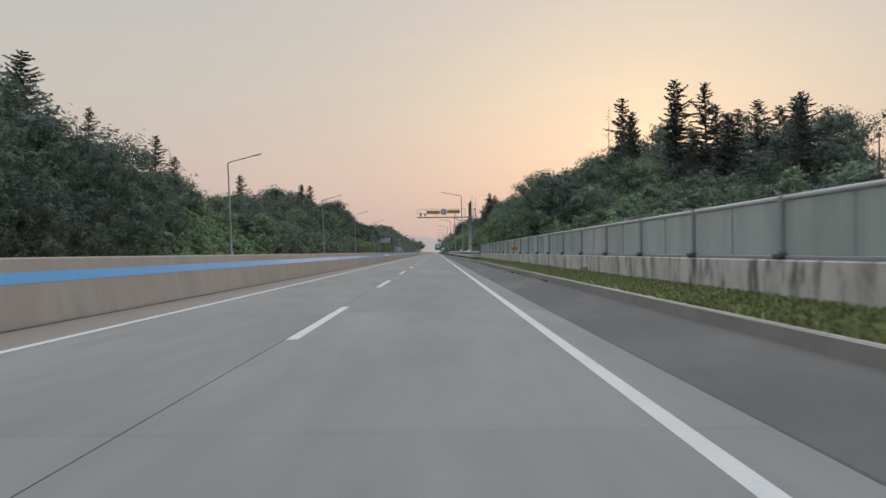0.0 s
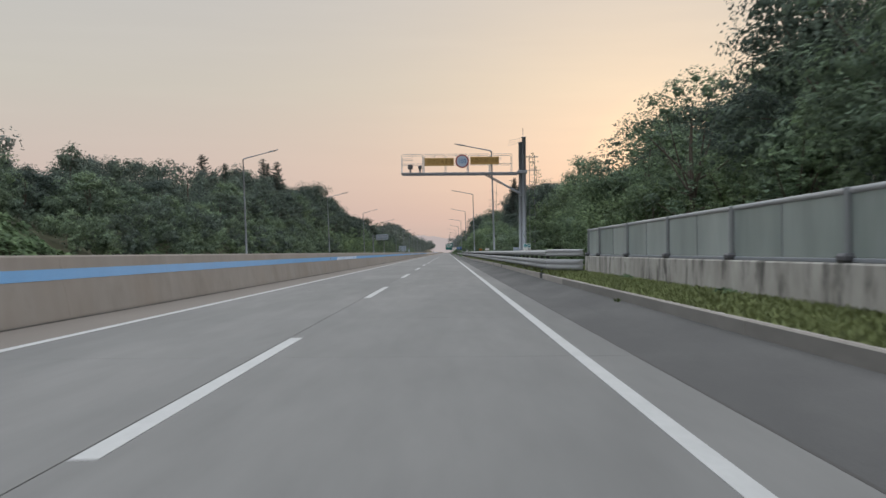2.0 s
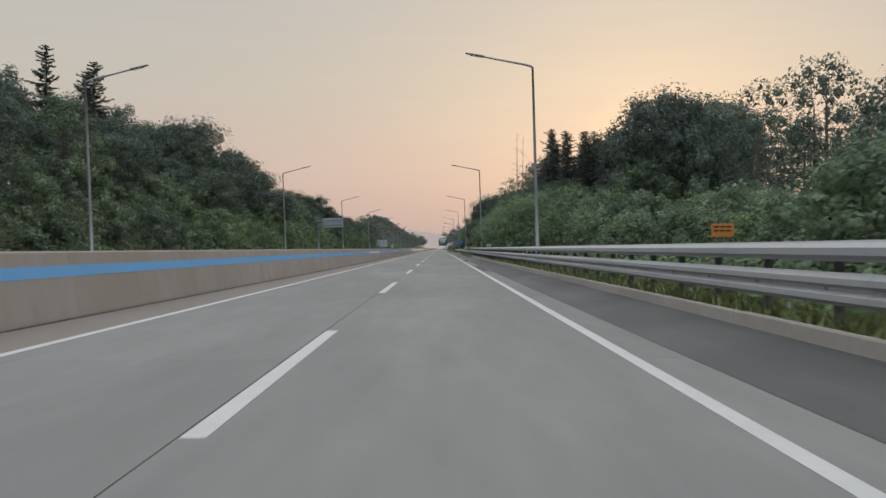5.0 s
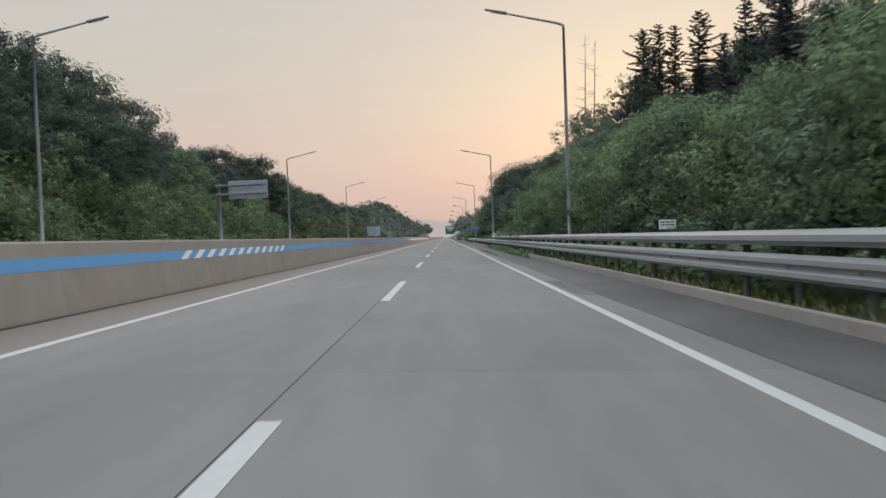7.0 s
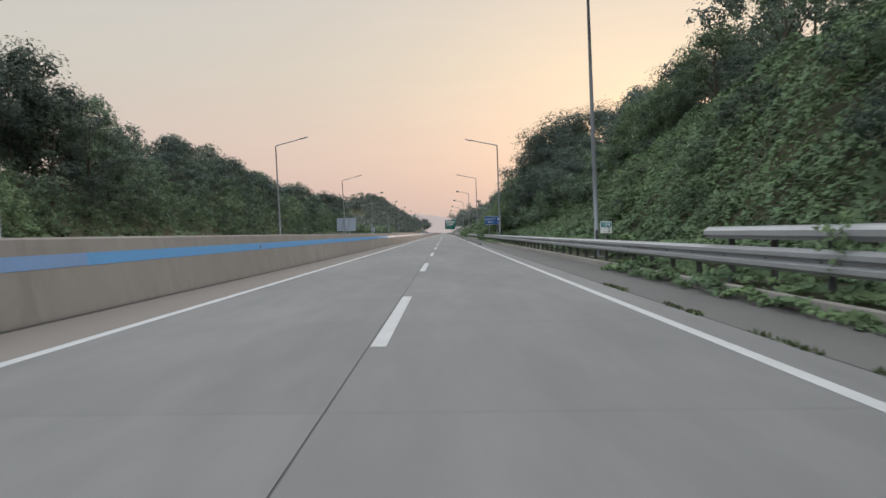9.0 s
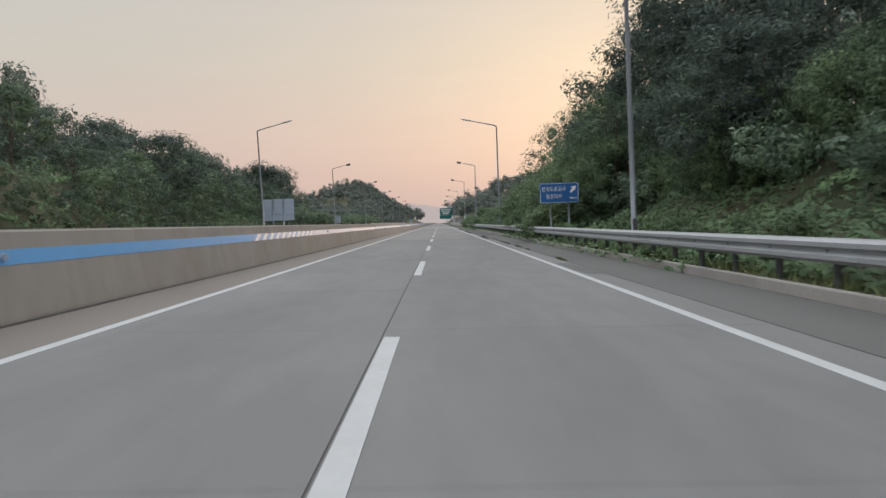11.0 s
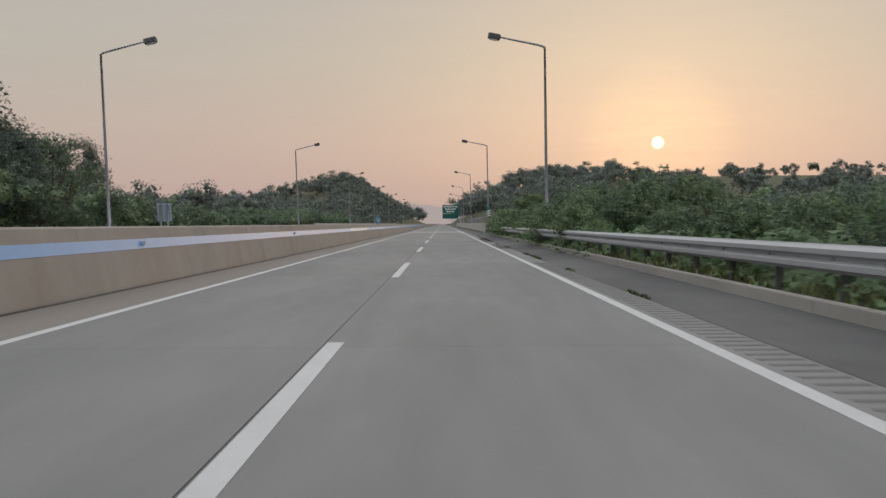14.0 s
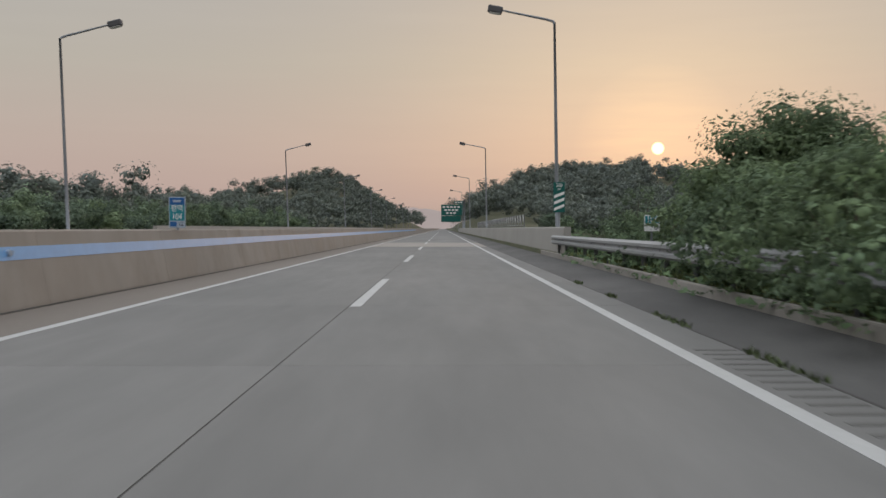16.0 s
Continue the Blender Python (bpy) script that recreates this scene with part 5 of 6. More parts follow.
TREE_LINE[11] = [7.5, 7.3, 8.9, 7.4, 6.1, 4.2, 3.9, 5.8, 7.2, 8.1, 9.5, 5.5, 8.0, 9.2, 10.3, 9.2, 9.9, 9.0, 8.1, 7.6, 8.0, 9.1, 9.9, 10.6, 11.0, 9.2, 2.6, 3.0, 3.8, 3.3, 3.0, 4.0, 4.0, 4.5, 5.7, 6.8, 7.7, 8.4]
TREE_LINE[14.5] = [9.9, 9.8, 10.4, 10.8, 9.0, 7.8, 5.3, 5.9, 7.5, 9.0, 10.0, 11.1, 8.9, 9.9, 12.4, 13, 12.3, 13, 12.4, 10.7, 9.8, 9.7, 10.2, 11.3, 12.0, 12.8, 3.7, 3.1, 3.5, 4.3, 4.1, 3.6, 4.9, 5.0, 5.2, 6.4, 7.6, 8.7]
TREE_LINE[20] = [9.5, 12.2, 13.9, 13.2, 13.6, 12.5, 8.3, 5.2, 7.7, 9.5, 10.9, 12.7, 13.4, 11.9, 13.5, 15.8, 17.3, 16.5, 17.4, 17.7, 16.0, 13.5, 13.3, 13.1, 12.8, 13.5, 14.6, 4.6, 3.8, 4.1, 4.7, 4.6, 4.2, 5.7, 6.4, 6.6, 6.7, 7.9]
TREE_LINE[28] = [8.5, 11.5, 14.5, 16.8, 18.4, 18.1, 19, 15.8, 7.8, 9.1, 11.4, 13.1, 14.4, 16.3, 14.8, 18.3, 19, 19, 19, 19, 19, 19, 19, 19, 18.3, 18.4, 18.2, 17.9, 7.0, 5.1, 5.0, 5.3, 5.8, 5.8, 5.9, 7.4, 8.2, 8.7]
LINE_Y = np.arange(80, 650, 15.0)


def tree_line(x, y):
    """Height that the crowns reach at x, y."""
    rows = sorted(k for k in TREE_LINE if (k < 0) == (x < 0))
    hs = [float(np.interp(y, LINE_Y, TREE_LINE[k])) for k in rows]
    return float(np.interp(x, rows, hs))


BACK = []
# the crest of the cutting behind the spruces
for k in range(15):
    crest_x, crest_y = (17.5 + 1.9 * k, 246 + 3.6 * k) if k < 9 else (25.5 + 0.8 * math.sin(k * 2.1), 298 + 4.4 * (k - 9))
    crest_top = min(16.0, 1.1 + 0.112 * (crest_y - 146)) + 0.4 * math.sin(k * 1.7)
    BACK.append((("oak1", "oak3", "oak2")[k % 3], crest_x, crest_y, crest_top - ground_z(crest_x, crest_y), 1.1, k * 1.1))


def tree_rows(side, rows, y0, y1, step, kinds, most=13.0, back=False, low=1.0, near=False):
    """Rows of trees up the bank; their crowns end near the tree line."""
    for dx in rows:
        y = y0 + rng.uniform(0, step)
        while y < y1:
            x = side * (dx + rng.uniform(-1.6, 1.6))
            line = min(tree_line(x, y), tree_line(x - side * 1.6, y - 2.5) + 0.6, tree_line(x - side * 1.6, y + 3.0) + 0.6)
            h = min(most, line * rng.uniform(0.76, 1.13) * low - ground_z(x, y))
            if h > 1.8:
                k = kinds[int(rng.integers(len(kinds)))] + ("" if back or near else "_far" if side < 0 else "_mid")
                w = max(0.8, min(1.7, 6.5 / h * rng.uniform(0.85, 1.15)))
                if back:
                    BACK.append((k, x, y, h, w, rng.uniform(0, 6.28)))
                else:
                    plant(k, x, y, h, widen=w)
            y += step * rng.uniform(0.7, 1.3)


OAKS = ["oak1", "oak2", "oak3", "airy"]
# right bank: woods behind the glazed fence and up the cutting
tree_rows(1, (14.5,), 84, 112, 5.0, OAKS, low=0.7)
tree_rows(1, (14.5,), 112, 138, 5.0, OAKS, low=0.92, near=True)
tree_rows(1, (14.5,), 138, 156, 5.0, OAKS, low=0.74, near=True)
tree_rows(1, (10.8,), 84, 127, 5.0, ["oak2", "oak1", "airy"], near=True)
tree_rows(1, (20, 27), 80, 114, 5.0, OAKS, back=True, low=0.60)
tree_rows(1, (20, 27), 114, 156, 5.0, OAKS, back=True, low=0.84)
tree_rows(1, (31, 36, 41), 100, 126, 4.6, OAKS, back=True, low=0.86)
tree_rows(1, (22, 29), 156, 250, 6.2, OAKS, back=True)
tree_rows(1, (12.5, 17.5), 240, 266, 5.2, OAKS, low=0.62)
tree_rows(1, (12.5,), 266, 284, 5.0, ["oak2", "oak1"], low=0.62, near=True)
tree_rows(1, (12.5,), 284, 318, 5.0, ["oak1", "oak3"], low=0.62, near=True)
tree_rows(1, (17.5,), 266, 318, 5.2, ["oak1", "oak3"], low=0.68, near=True)
tree_rows(1, (24,), 240, 268, 5.4, OAKS, back=True, low=0.70)
tree_rows(1, (24,), 268, 318, 5.4, OAKS, back=True, low=0.85)
tree_rows(1, (14.5,), 318, 366, 4.6, OAKS, near=True)
tree_rows(1, (20,), 318, 366, 5.0, OAKS, back=True)
tree_rows(1, (11.5,), 366, 404, 5.5, ["oak1", "oak3"])
tree_rows(1, (17,), 366, 404, 6.0, ["oak1", "oak3"], back=True)
tree_rows(1, (10.8, 15), 406, 443, 4.8, ["airy"], low=0.93, near=True)
tree_rows(1, (20,), 406, 446, 4.4, ["airy", "airy", "airy"], back=True, low=0.62)
# left bank
tree_rows(-1, (20.5,), 60, 90, 4.6, OAKS, low=0.78)
tree_rows(-1, (25, 31), 60, 110, 5.2, OAKS, low=0.78)
tree_rows(-1, (25, 31), 110, 150, 5.2, OAKS, low=0.94)
tree_rows(-1, (22,), 140, 250, 5.4, OAKS, low=0.9)
tree_rows(-1, (28, 36, 45), 150, 240, 6.5, OAKS, 15, back=True, low=1.03)
tree_rows(-1, (28, 36, 45), 240, 360, 6.5, OAKS, 15, back=True, low=0.92)
tree_rows(-1, (20.5, 26), 250, 345, 5.6, OAKS, low=0.9)
tree_rows(-1, (32,), 250, 345, 5.6, OAKS, back=True, low=0.9)
tree_rows(-1, (20.5,), 345, 480, 5.0, OAKS)
tree_rows(-1, (26.5, 33), 345, 500, 5.6, OAKS, back=True)
tree_rows(-1, (23,), 480, 516, 5.0, ["oak3", "airy", "oak1"])
tree_rows(-1, (28,), 490, 520, 5.0, ["oak3", "airy", "oak1"], back=True)


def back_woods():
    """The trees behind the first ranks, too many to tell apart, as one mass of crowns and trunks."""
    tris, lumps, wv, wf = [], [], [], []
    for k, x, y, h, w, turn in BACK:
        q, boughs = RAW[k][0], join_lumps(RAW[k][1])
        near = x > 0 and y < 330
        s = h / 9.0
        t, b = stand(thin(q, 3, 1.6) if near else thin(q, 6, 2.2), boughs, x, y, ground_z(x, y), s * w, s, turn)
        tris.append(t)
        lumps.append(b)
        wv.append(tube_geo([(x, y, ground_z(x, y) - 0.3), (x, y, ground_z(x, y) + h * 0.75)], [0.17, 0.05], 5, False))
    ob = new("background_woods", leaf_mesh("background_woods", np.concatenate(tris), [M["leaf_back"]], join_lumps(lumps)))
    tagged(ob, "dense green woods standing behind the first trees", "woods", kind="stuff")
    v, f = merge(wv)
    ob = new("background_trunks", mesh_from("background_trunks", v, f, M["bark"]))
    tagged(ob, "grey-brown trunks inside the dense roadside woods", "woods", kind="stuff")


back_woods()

for kind, x, y, top in (("oak1", 12.5, 412, 12.5), ("oak3", 14.2, 406, 13.2), ("oak1", 13.8, 419, 12.6), ("oak3", 17, 401, 14.2), ("oak1", 16.5, 413, 13.6), ("thicket", 8.5, 534.2, 3.5), ("thicket", 9.5, 535.2, 3.4), ("oak3_far", -21, 347, 10.6), ("oak1_far", -23.5, 352, 11.0), ("oak3_far", -25, 344, 11.3), ("oak3_far", -26, 281, 15.3), ("oak1_far", -24.5, 271, 12.8), ("oak3_far", -26.5, 276, 14.3), ("oak1_far", -28, 288, 15.0), ("oak2", 9.3, 135, 6.0), ("airy", 11.5, 446.0, 9.8), ("airy", 14.2, 448, 11.4), ("airy", 17, 447, 12.4), ("oak1", 13, 441, 9.6), ("oak3_far", -24, 497, 9.0), ("oak1_far", -25, 506, 8.3), ("oak3_far", -23, 487, 9.2), ("airy_far", -22, 509, 6.6), ("oak1_mid", -36, 548, 9.8), ("oak3_mid", -40, 541, 10.4), ("oak2_mid", -45, 546, 10.5), ("oak3_mid", -50, 540, 11.0), ("oak1_mid", -39, 534, 9.3), ("oak2_mid", -38, 544, 9.6), ("airy_far", -58, 950, 30), ("airy_far", -64, 958, 29)):
    plant(kind, x, y, top - ground_z(x, y), widen=1.1)

# conifer spires that stand out against the sky
for kind, x, y, top in (("fir3", -24.5, 84, 14.2), ("fir2", -25, 97, 12.6), ("fir2", -33.5, 143, 16.2), ("fir1", -27, 128, 12.0), ("dead", -31, 140, 14.5), ("fir1", -62, 330, 27), ("fir1", -30, 262, 18.3), ("fir2", -31, 254, 18.0), ("fir2", -33, 268, 18.5), ("fir1", -36, 246, 16.5)):
    plant(kind, x, y, top - ground_z(x, y))
for kind, x, y, top in (("fir2", 20, 114, 15.6), ("fir1", 21, 98.5, 14.6), ("fir2", 24, 104, 11.5), ("fir2", 23, 97, 14.0), ("fir1", 25.5, 99, 12.0), ("fir2", 22.3, 103, 13.8), ("fir2", 19.5, 108, 13.0), ("fir2", 18.2, 101, 12.4), ("fir2", 26.5, 103, 12.4), ("fir1", 21.5, 95, 10.2), ("fir1", 28.2, 111.4, 14.6), ("fir1", 33, 114, 15.4), ("fir1", 38, 117.5, 16.3), ("fir1", 41, 117, 15.1), ("fir2", 30.5, 112, 14.2), ("fir1", 35.5, 115, 15.0), ("fir2", 27, 88, 11.3), ("fir1", 31, 98, 13.5), ("fir2", 23, 78, 9.3), ("dead", 19, 116, 15.2)):
    plant(kind, x, y, top - ground_z(x, y))
for kind, x, y, top in (("fir1", 19.2, 323.6, 19.8), ("fir2", 18, 312, 17.6), ("fir1", 19, 304, 16.8), ("fir2", 20, 297, 16.0), ("fir1", 19, 288, 15.0), ("fir2", 21, 280, 14.6), ("fir2", 20.5, 317, 18.6), ("fir1", 20.5, 291.5, 15.4), ("fir2", 22, 285, 14.6), ("fir1", 19.5, 276, 13.6), ("dead", 13.4, 320.8, 18.9), ("dead", 14.5, 322, 18.6)):
    plant(kind, x, y, top - ground_z(x, y))

# the dark row of spruces above the cutting
for k in range(13):
    x, y = 21.5 + rng.uniform(-2.0, 2.0), 268 + 4.4 * k + rng.uniform(-1.2, 1.2)
    plant("fir1" if k % 3 else "fir2", x, y, tree_line(20, y) * rng.uniform(0.86, 1.08) - ground_z(x, y))

# bushes and shrubs in front of the woods
FAR_BUSHES = []


def bushes(side, x0, x1, y0, y1, step, h0, h1, kinds, cap=1.02):
    y = y0
    while y < y1:
        x = side * rng.uniform(x0, x1)
        h = min(rng.uniform(h0, h1), max(0.9, tree_line(x, y) * cap - ground_z(x, y)))
        k = kinds[int(rng.integers(len(kinds)))]
        w = rng.uniform(0.85, 1.25)
        # the verge is cut back in front of the two signs
        if side > 0 and 396 < y < 407:
            x, h = x + 0.9, h * 0.72
        if side < 0 and 438 < y < 459:
            x -= 2.4
        if side < 0 or y1 <= 92:
            FAR_BUSHES.append(("bush2" if k == "spray" else k, x, y, h, w, rng.uniform(0, 6.28)))
        else:
            if h > 2.4:
                k = "spray" if k == "spray" and h < 2.8 else "thicket"
            plant(k, x, y, h, widen=w, sink=0.1)
        y += step * rng.uniform(0.6, 1.4)


bushes(1, 7.6, 10.5, 26, 92, 2.4, 0.6, 1.0, ["bush3"])
bushes(1, 11, 15, 60, 92, 2.4, 1.0, 2.0, ["bush3"])
bushes(1, 8.2, 10.2, 92, 122, 3.6, 1.6, 2.6, ["bush1", "spray"])
bushes(1, 7.6, 9.6, 118, 138, 2.0, 2.0, 3.2, ["bush1", "spray", "bush2"])
bushes(1, 7.4, 9.6, 138, 152, 1.8, 1.2, 1.9, ["bush1", "spray", "bush2"])
bushes(1, 7.6, 10.5, 150, 236, 3.0, 1.2, 2.4, ["bush1", "spray", "bush2", "bush1"])
bushes(1, 7.8, 9.4, 232, 310, 2.2, 2.2, 4.0, ["bush1", "spray", "bush2", "spray"])
bushes(1, 9.4, 11.4, 240, 312, 4.0, 2.4, 3.7, ["bush1", "bush2"])
bushes(1, 10.2, 13, 350, 408, 3.0, 1.6, 3.2, ["bush2", "bush1"])
bushes(1, 6.2, 7.4, 378, 405, 1.2, 0.8, 1.2, ["bush1", "spray", "bush1"])
bushes(1, 9.7, 11.0, 378, 407, 1.6, 2.0, 3.0, ["bush1", "thicket"])
bushes(1, 6.9, 8.6, 408, 446, 1.8, 1.5, 3.0, ["spray", "bush1", "spray", "bush2"])
bushes(1, 8.4, 10, 404, 446, 2.6, 2.8, 4.6, ["spray", "bush1"])
bushes(1, 8.4, 10.5, 446, 462, 1.8, 1.3, 1.9, ["bush1", "bush2", "spray"])
bushes(1, 6.8, 9.5, 446, 508, 1.5, 1.1, 1.8, ["spray", "bush1", "spray"])
bushes(1, 8.0, 11, 475, 483, 1.6, 1.1, 1.6, ["spray", "bush1", "bush2"])
bushes(1, 8.2, 10.5, 484, 493, 1.5, 2.0, 2.6, ["spray", "bush1", "spray"], cap=1.2)
bushes(1, 8.0, 11, 494, 506, 1.6, 1.3, 1.9, ["spray", "bush1", "bush2"])
bushes(1, 9.5, 14, 527, 560, 2.6, 1.0, 1.6, ["bush1", "spray", "bush2"])
bushes(1, 9.5, 14, 506, 527, 2.4, 1.0, 1.5, ["bush1", "bush2"])
bushes(1, 10.5, 14, 456, 506, 2.6, 1.3, 2.0, ["bush1", "spray", "bush2"])
bushes(1, 6.9, 8.4, 540, 546, 1.3, 1.0, 1.5, ["bush1"])
bushes(1, 6.9, 8.4, 504, 529, 1.3, 1.0, 1.5, ["bush1", "spray", "bush1"])
for x, y, h in ((5.95, 409.3, 1.5), (5.85, 411.2, 1.35), (6.1, 412.8, 1.6), (6.6, 410.5, 1.9), (5.75, 413.9, 1.0), (6.4, 424.5, 1.7), (6.3, 514, 1.7), (6.2, 516.4, 1.6), (5.85, 524.0, 1.7), (5.9, 526.0, 1.6), (6.0, 522.0, 1.9), (5.95, 520.0, 1.7), (5.9, 527.6, 1.5),
                (6.4, 528.0, 1.8), (6.5, 530.5, 2.0), (8.0, 533, 1.5), (5.85, 534.9, 0.7), (8.4, 536, 1.6), (6.2, 487, 1.4), (6.1, 493.5, 1.4), (6.1, 495.5, 1.2), (6.1, 505.5, 1.3), (6.05, 494.6, 1.7), (5.95, 496.4, 1.5), (6.0, 486.0, 1.5), (6.3, 498.0, 1.6)):
    plant("bush1", x - 0.3, y, h, widen=1.2)
for x, y, top in ((7.4, 70.2, 1.98), (7.5, 68.6, 1.9), (7.4, 66.8, 2.02), (7.6, 73.5, 1.85), (7.7, 65.5, 1.9)):
    plant("bush1", x, y, (top - ground_z(x, y)) * 0.84, widen=0.9)
for k, x, y, top in (("thicket", 8.4, 529, 2.6), ("thicket", 8.9, 533.6, 4.0), ("thicket", 9.2, 533.8, 3.3), ("spray", 8.8, 487, 3.9), ("spray", 9.4, 489.5, 3.8), ("thicket", 9.8, 486, 3.1), ("spray", 8.2, 484, 2.9), ("thicket", 8.8, 491, 2.9), ("spray", 9.0, 493, 3.2), ("spray", 8.3, 506, 3.6), ("thicket", 9.0, 508, 3.0), ("spray", 7.6, 499, 2.5), ("thicket", 8.3, 497.5, 2.7), ("spray", 8.8, 500, 2.9), ("thicket", 9.0, 537.5, 3.0), ("thicket", 12.2, 535.5, 2.9), ("bush2", 10.2, 541, 3.0), ("bush1", 7.6, 540, 2.0), ("airy_mid", 7.9, 546, 3.0), ("thicket", 8.8, 531.5, 3.0), ("thicket", 10.8, 530.0, 3.1), ("thicket", 13.5, 531.0, 3.3), ("thicket", 9.3, 504, 3.3), ("thicket", 9.9, 507, 3.7), ("spray", 9.2, 494.5, 3.6), ("thicket", 10.2, 497, 3.4), ("thicket", 8.4, 502, 2.9), ("spray", 8.9, 505.5, 3.9)):
    plant(k, x, y, (top - ground_z(x, y)) * 0.84, widen=1.25)
# young feathery trees that stand above the hedge
for k, x, y, top, turn in (("spray", 8.9, 512, 4.35, 0.4), ("spray", 7.8, 511.3, 3.0, 2.0), ("spray", 9.5, 516.8, 3.9, 3.1), ("spray", 13.0, 167, 5.5, 1.0), ("spray", 13.6, 167.8, 5.0, 2.6)):
    plant(k, x, y, (top - ground_z(x, y)) * 0.92, widen=1.0 if y > 300 else 0.85, turn=turn)
bushes(-1, 16.6, 19.5, 58, 86, 1.8, 2.6, 4.6, ["bush2", "bush1"])
bushes(-1, 18.5, 21.5, 60, 90, 2.6, 4.0, 5.6, ["bush2"])
bushes(-1, 16.8, 19.5, 138, 262, 4.0, 1.6, 3.0, ["bush1", "bush2", "spray"])
bushes(-1, 17.0, 19, 262, 480, 2.8, 1.8, 3.6, ["bush2", "bush1"])


def far_bushes():
    """Low bushes far from the lane, a mass that nobody could count."""
    for label, mat, y0, y1 in (("dull green bushes at the foot of the wooded bank", "leaf_b", 0, 250), ("bright green bushes covering the far bank", "leaf_shrub", 250, 340), ("tangled green bushes along the far verge", "leaf_a", 340, 999)):
        tris, lumps = [], []
        for k, x, y, h, w, turn in FAR_BUSHES:
            if y0 <= y < y1:
                q, boughs = RAW[k][0], join_lumps(RAW[k][1][::2])
                t, b = stand(thin(q, 2, 1.35), boughs, x, y, ground_z(x, y) - 0.1, h / 3.0 * w, h / 3.0, turn)
                tris.append(t)
                lumps.append(b)
        ob = new("bank_bushes", leaf_mesh("bank_bushes", np.concatenate(tris), [M[mat]], join_lumps(lumps)))
        tagged(ob, label, "bushes", kind="stuff")


far_bushes()
for k in range(26):
    plant(["bush1", "bush3", "bush2"][k % 3], rng.uniform(7.5, 13.0), 298 + 2.0 * k + rng.uniform(-1, 1), rng.uniform(0.7, 1.5), widen=1.3, sink=0.15)


# tall crowns on the crest across the road
for kind, x, y, top, turn in (("oak1_far", -25.5, 301, 13.8, 0.6), ("oak3_far", -27, 309, 14.0, 2.2), ("oak1_far", -24.5, 293, 13.4, 4.0), ("oak3_far", -26.5, 317, 13.0, 1.3)):
    plant(kind, x, y, top - ground_z(x, y), widen=1.1, turn=turn)


# creeping vines over the banks, grass verge and weeds: uncountable, one object each
def strip_points(r, n, x0, x1, y0, y1):
    return np.stack([r.uniform(x0, x1, n), r.uniform(y0, y1, n)], axis=1)


def cover(name, label, mat, spans, size, height, seed, up=0.9, aspect=0.8):
    r = np.random.default_rng(seed)
    out = []
    for x0, x1, y0, y1, n in spans:
        p = strip_points(r, n, x0, x1, y0, y1)
        z = np.array([ground_z(a, b) if a > KERB_X + 0.06 or a < 0 else kerb_top(b) - 0.17 for a, b in p])
        hump = np.array([max(0.0, noise.noise(Vector((a * 0.75, b * 0.6, 5.0))) + 0.25) for a, b in p])
        c = np.stack([p[:, 0], p[:, 1], z + hump * height + r.uniform(0, 0.25, n) * height], axis=1)
        way = np.array([0.45 if x0 < 0 else -0.45, -0.15, 0.85]) + r.normal(size=(n, 3)) * 0.12
        out.append(leaves(r, c, size, aspect=aspect, outward=way))
    ob = new(name, leaf_mesh(name, np.concatenate(out), [mat]))
    tagged(ob, label, "vines" if "vine" in name else "grass", kind="stuff")
    return ob


cover("vine_cover", "green creeping vines covering the cut slope", M["vine"],
      [(5.9, 13.5, 296, 352, 84000), (5.7, 7.6, 225, 296, 9000), (6.2, 13, 352, 420, 30000), (5.6, 7.6, 420, 556, 12000), (5.9, 9, 118, 225, 12000), (5.45, 6.5, 118, 296, 15000), (5.45, 6.6, 360, 545, 24000)], 0.135, 0.75, 51)
cover("vine_fringe", "small creeping leaves spilling over the kerb", M["vine"],
      [(4.95, 5.9, 284, 326, 15000), (5.1, 6.2, 380, 432, 7000), (5.12, 5.8, 480, 545, 4200), (5.25, 6.0, 430, 545, 5000)], 0.09, 0.30, 53)
cover("vine_mound", "bright green vines smothering the far bank", M["vine"],
      [(-23, -16, 84, 134, 42000), (-22, -16, 250, 345, 24000), (-22, -16, 345, 500, 13000), (-20, -16, 140, 250, 6000)], 0.25, 0.9, 52)


def rail_tufts():
    """Shoots of the slope's creepers that have climbed over the guard rail."""
    r = np.random.default_rng(58)
    cs = []
    for y, w in ((291.5, 0.5), (294.2, 0.35), (297.0, 0.45), (299.3, 0.3), (302.5, 0.4), (306.0, 0.3), (311.0, 0.4)):
        n = int(150 * w / 0.4)
        cs.append(r.normal(size=(n, 3)) * np.array([0.10, w * 0.5, 0.13]) + np.array([5.30, y, 1.10]))
        cs.append(r.normal(size=(n // 2, 3)) * np.array([0.10, w * 0.4, 0.16]) + np.array([5.42, y, 0.85]))
    c = np.concatenate(cs)
    ob = new("rail_creeper", leaf_mesh("rail_creeper", leaves(r, c, 0.085, outward=np.tile([-0.4, -0.4, 0.6], (len(c), 1)), aspect=0.75), [M["vine"]]))
    tagged(ob, "tufts of creeper hanging over the guard rail", "vines", kind="stuff")


rail_tufts()


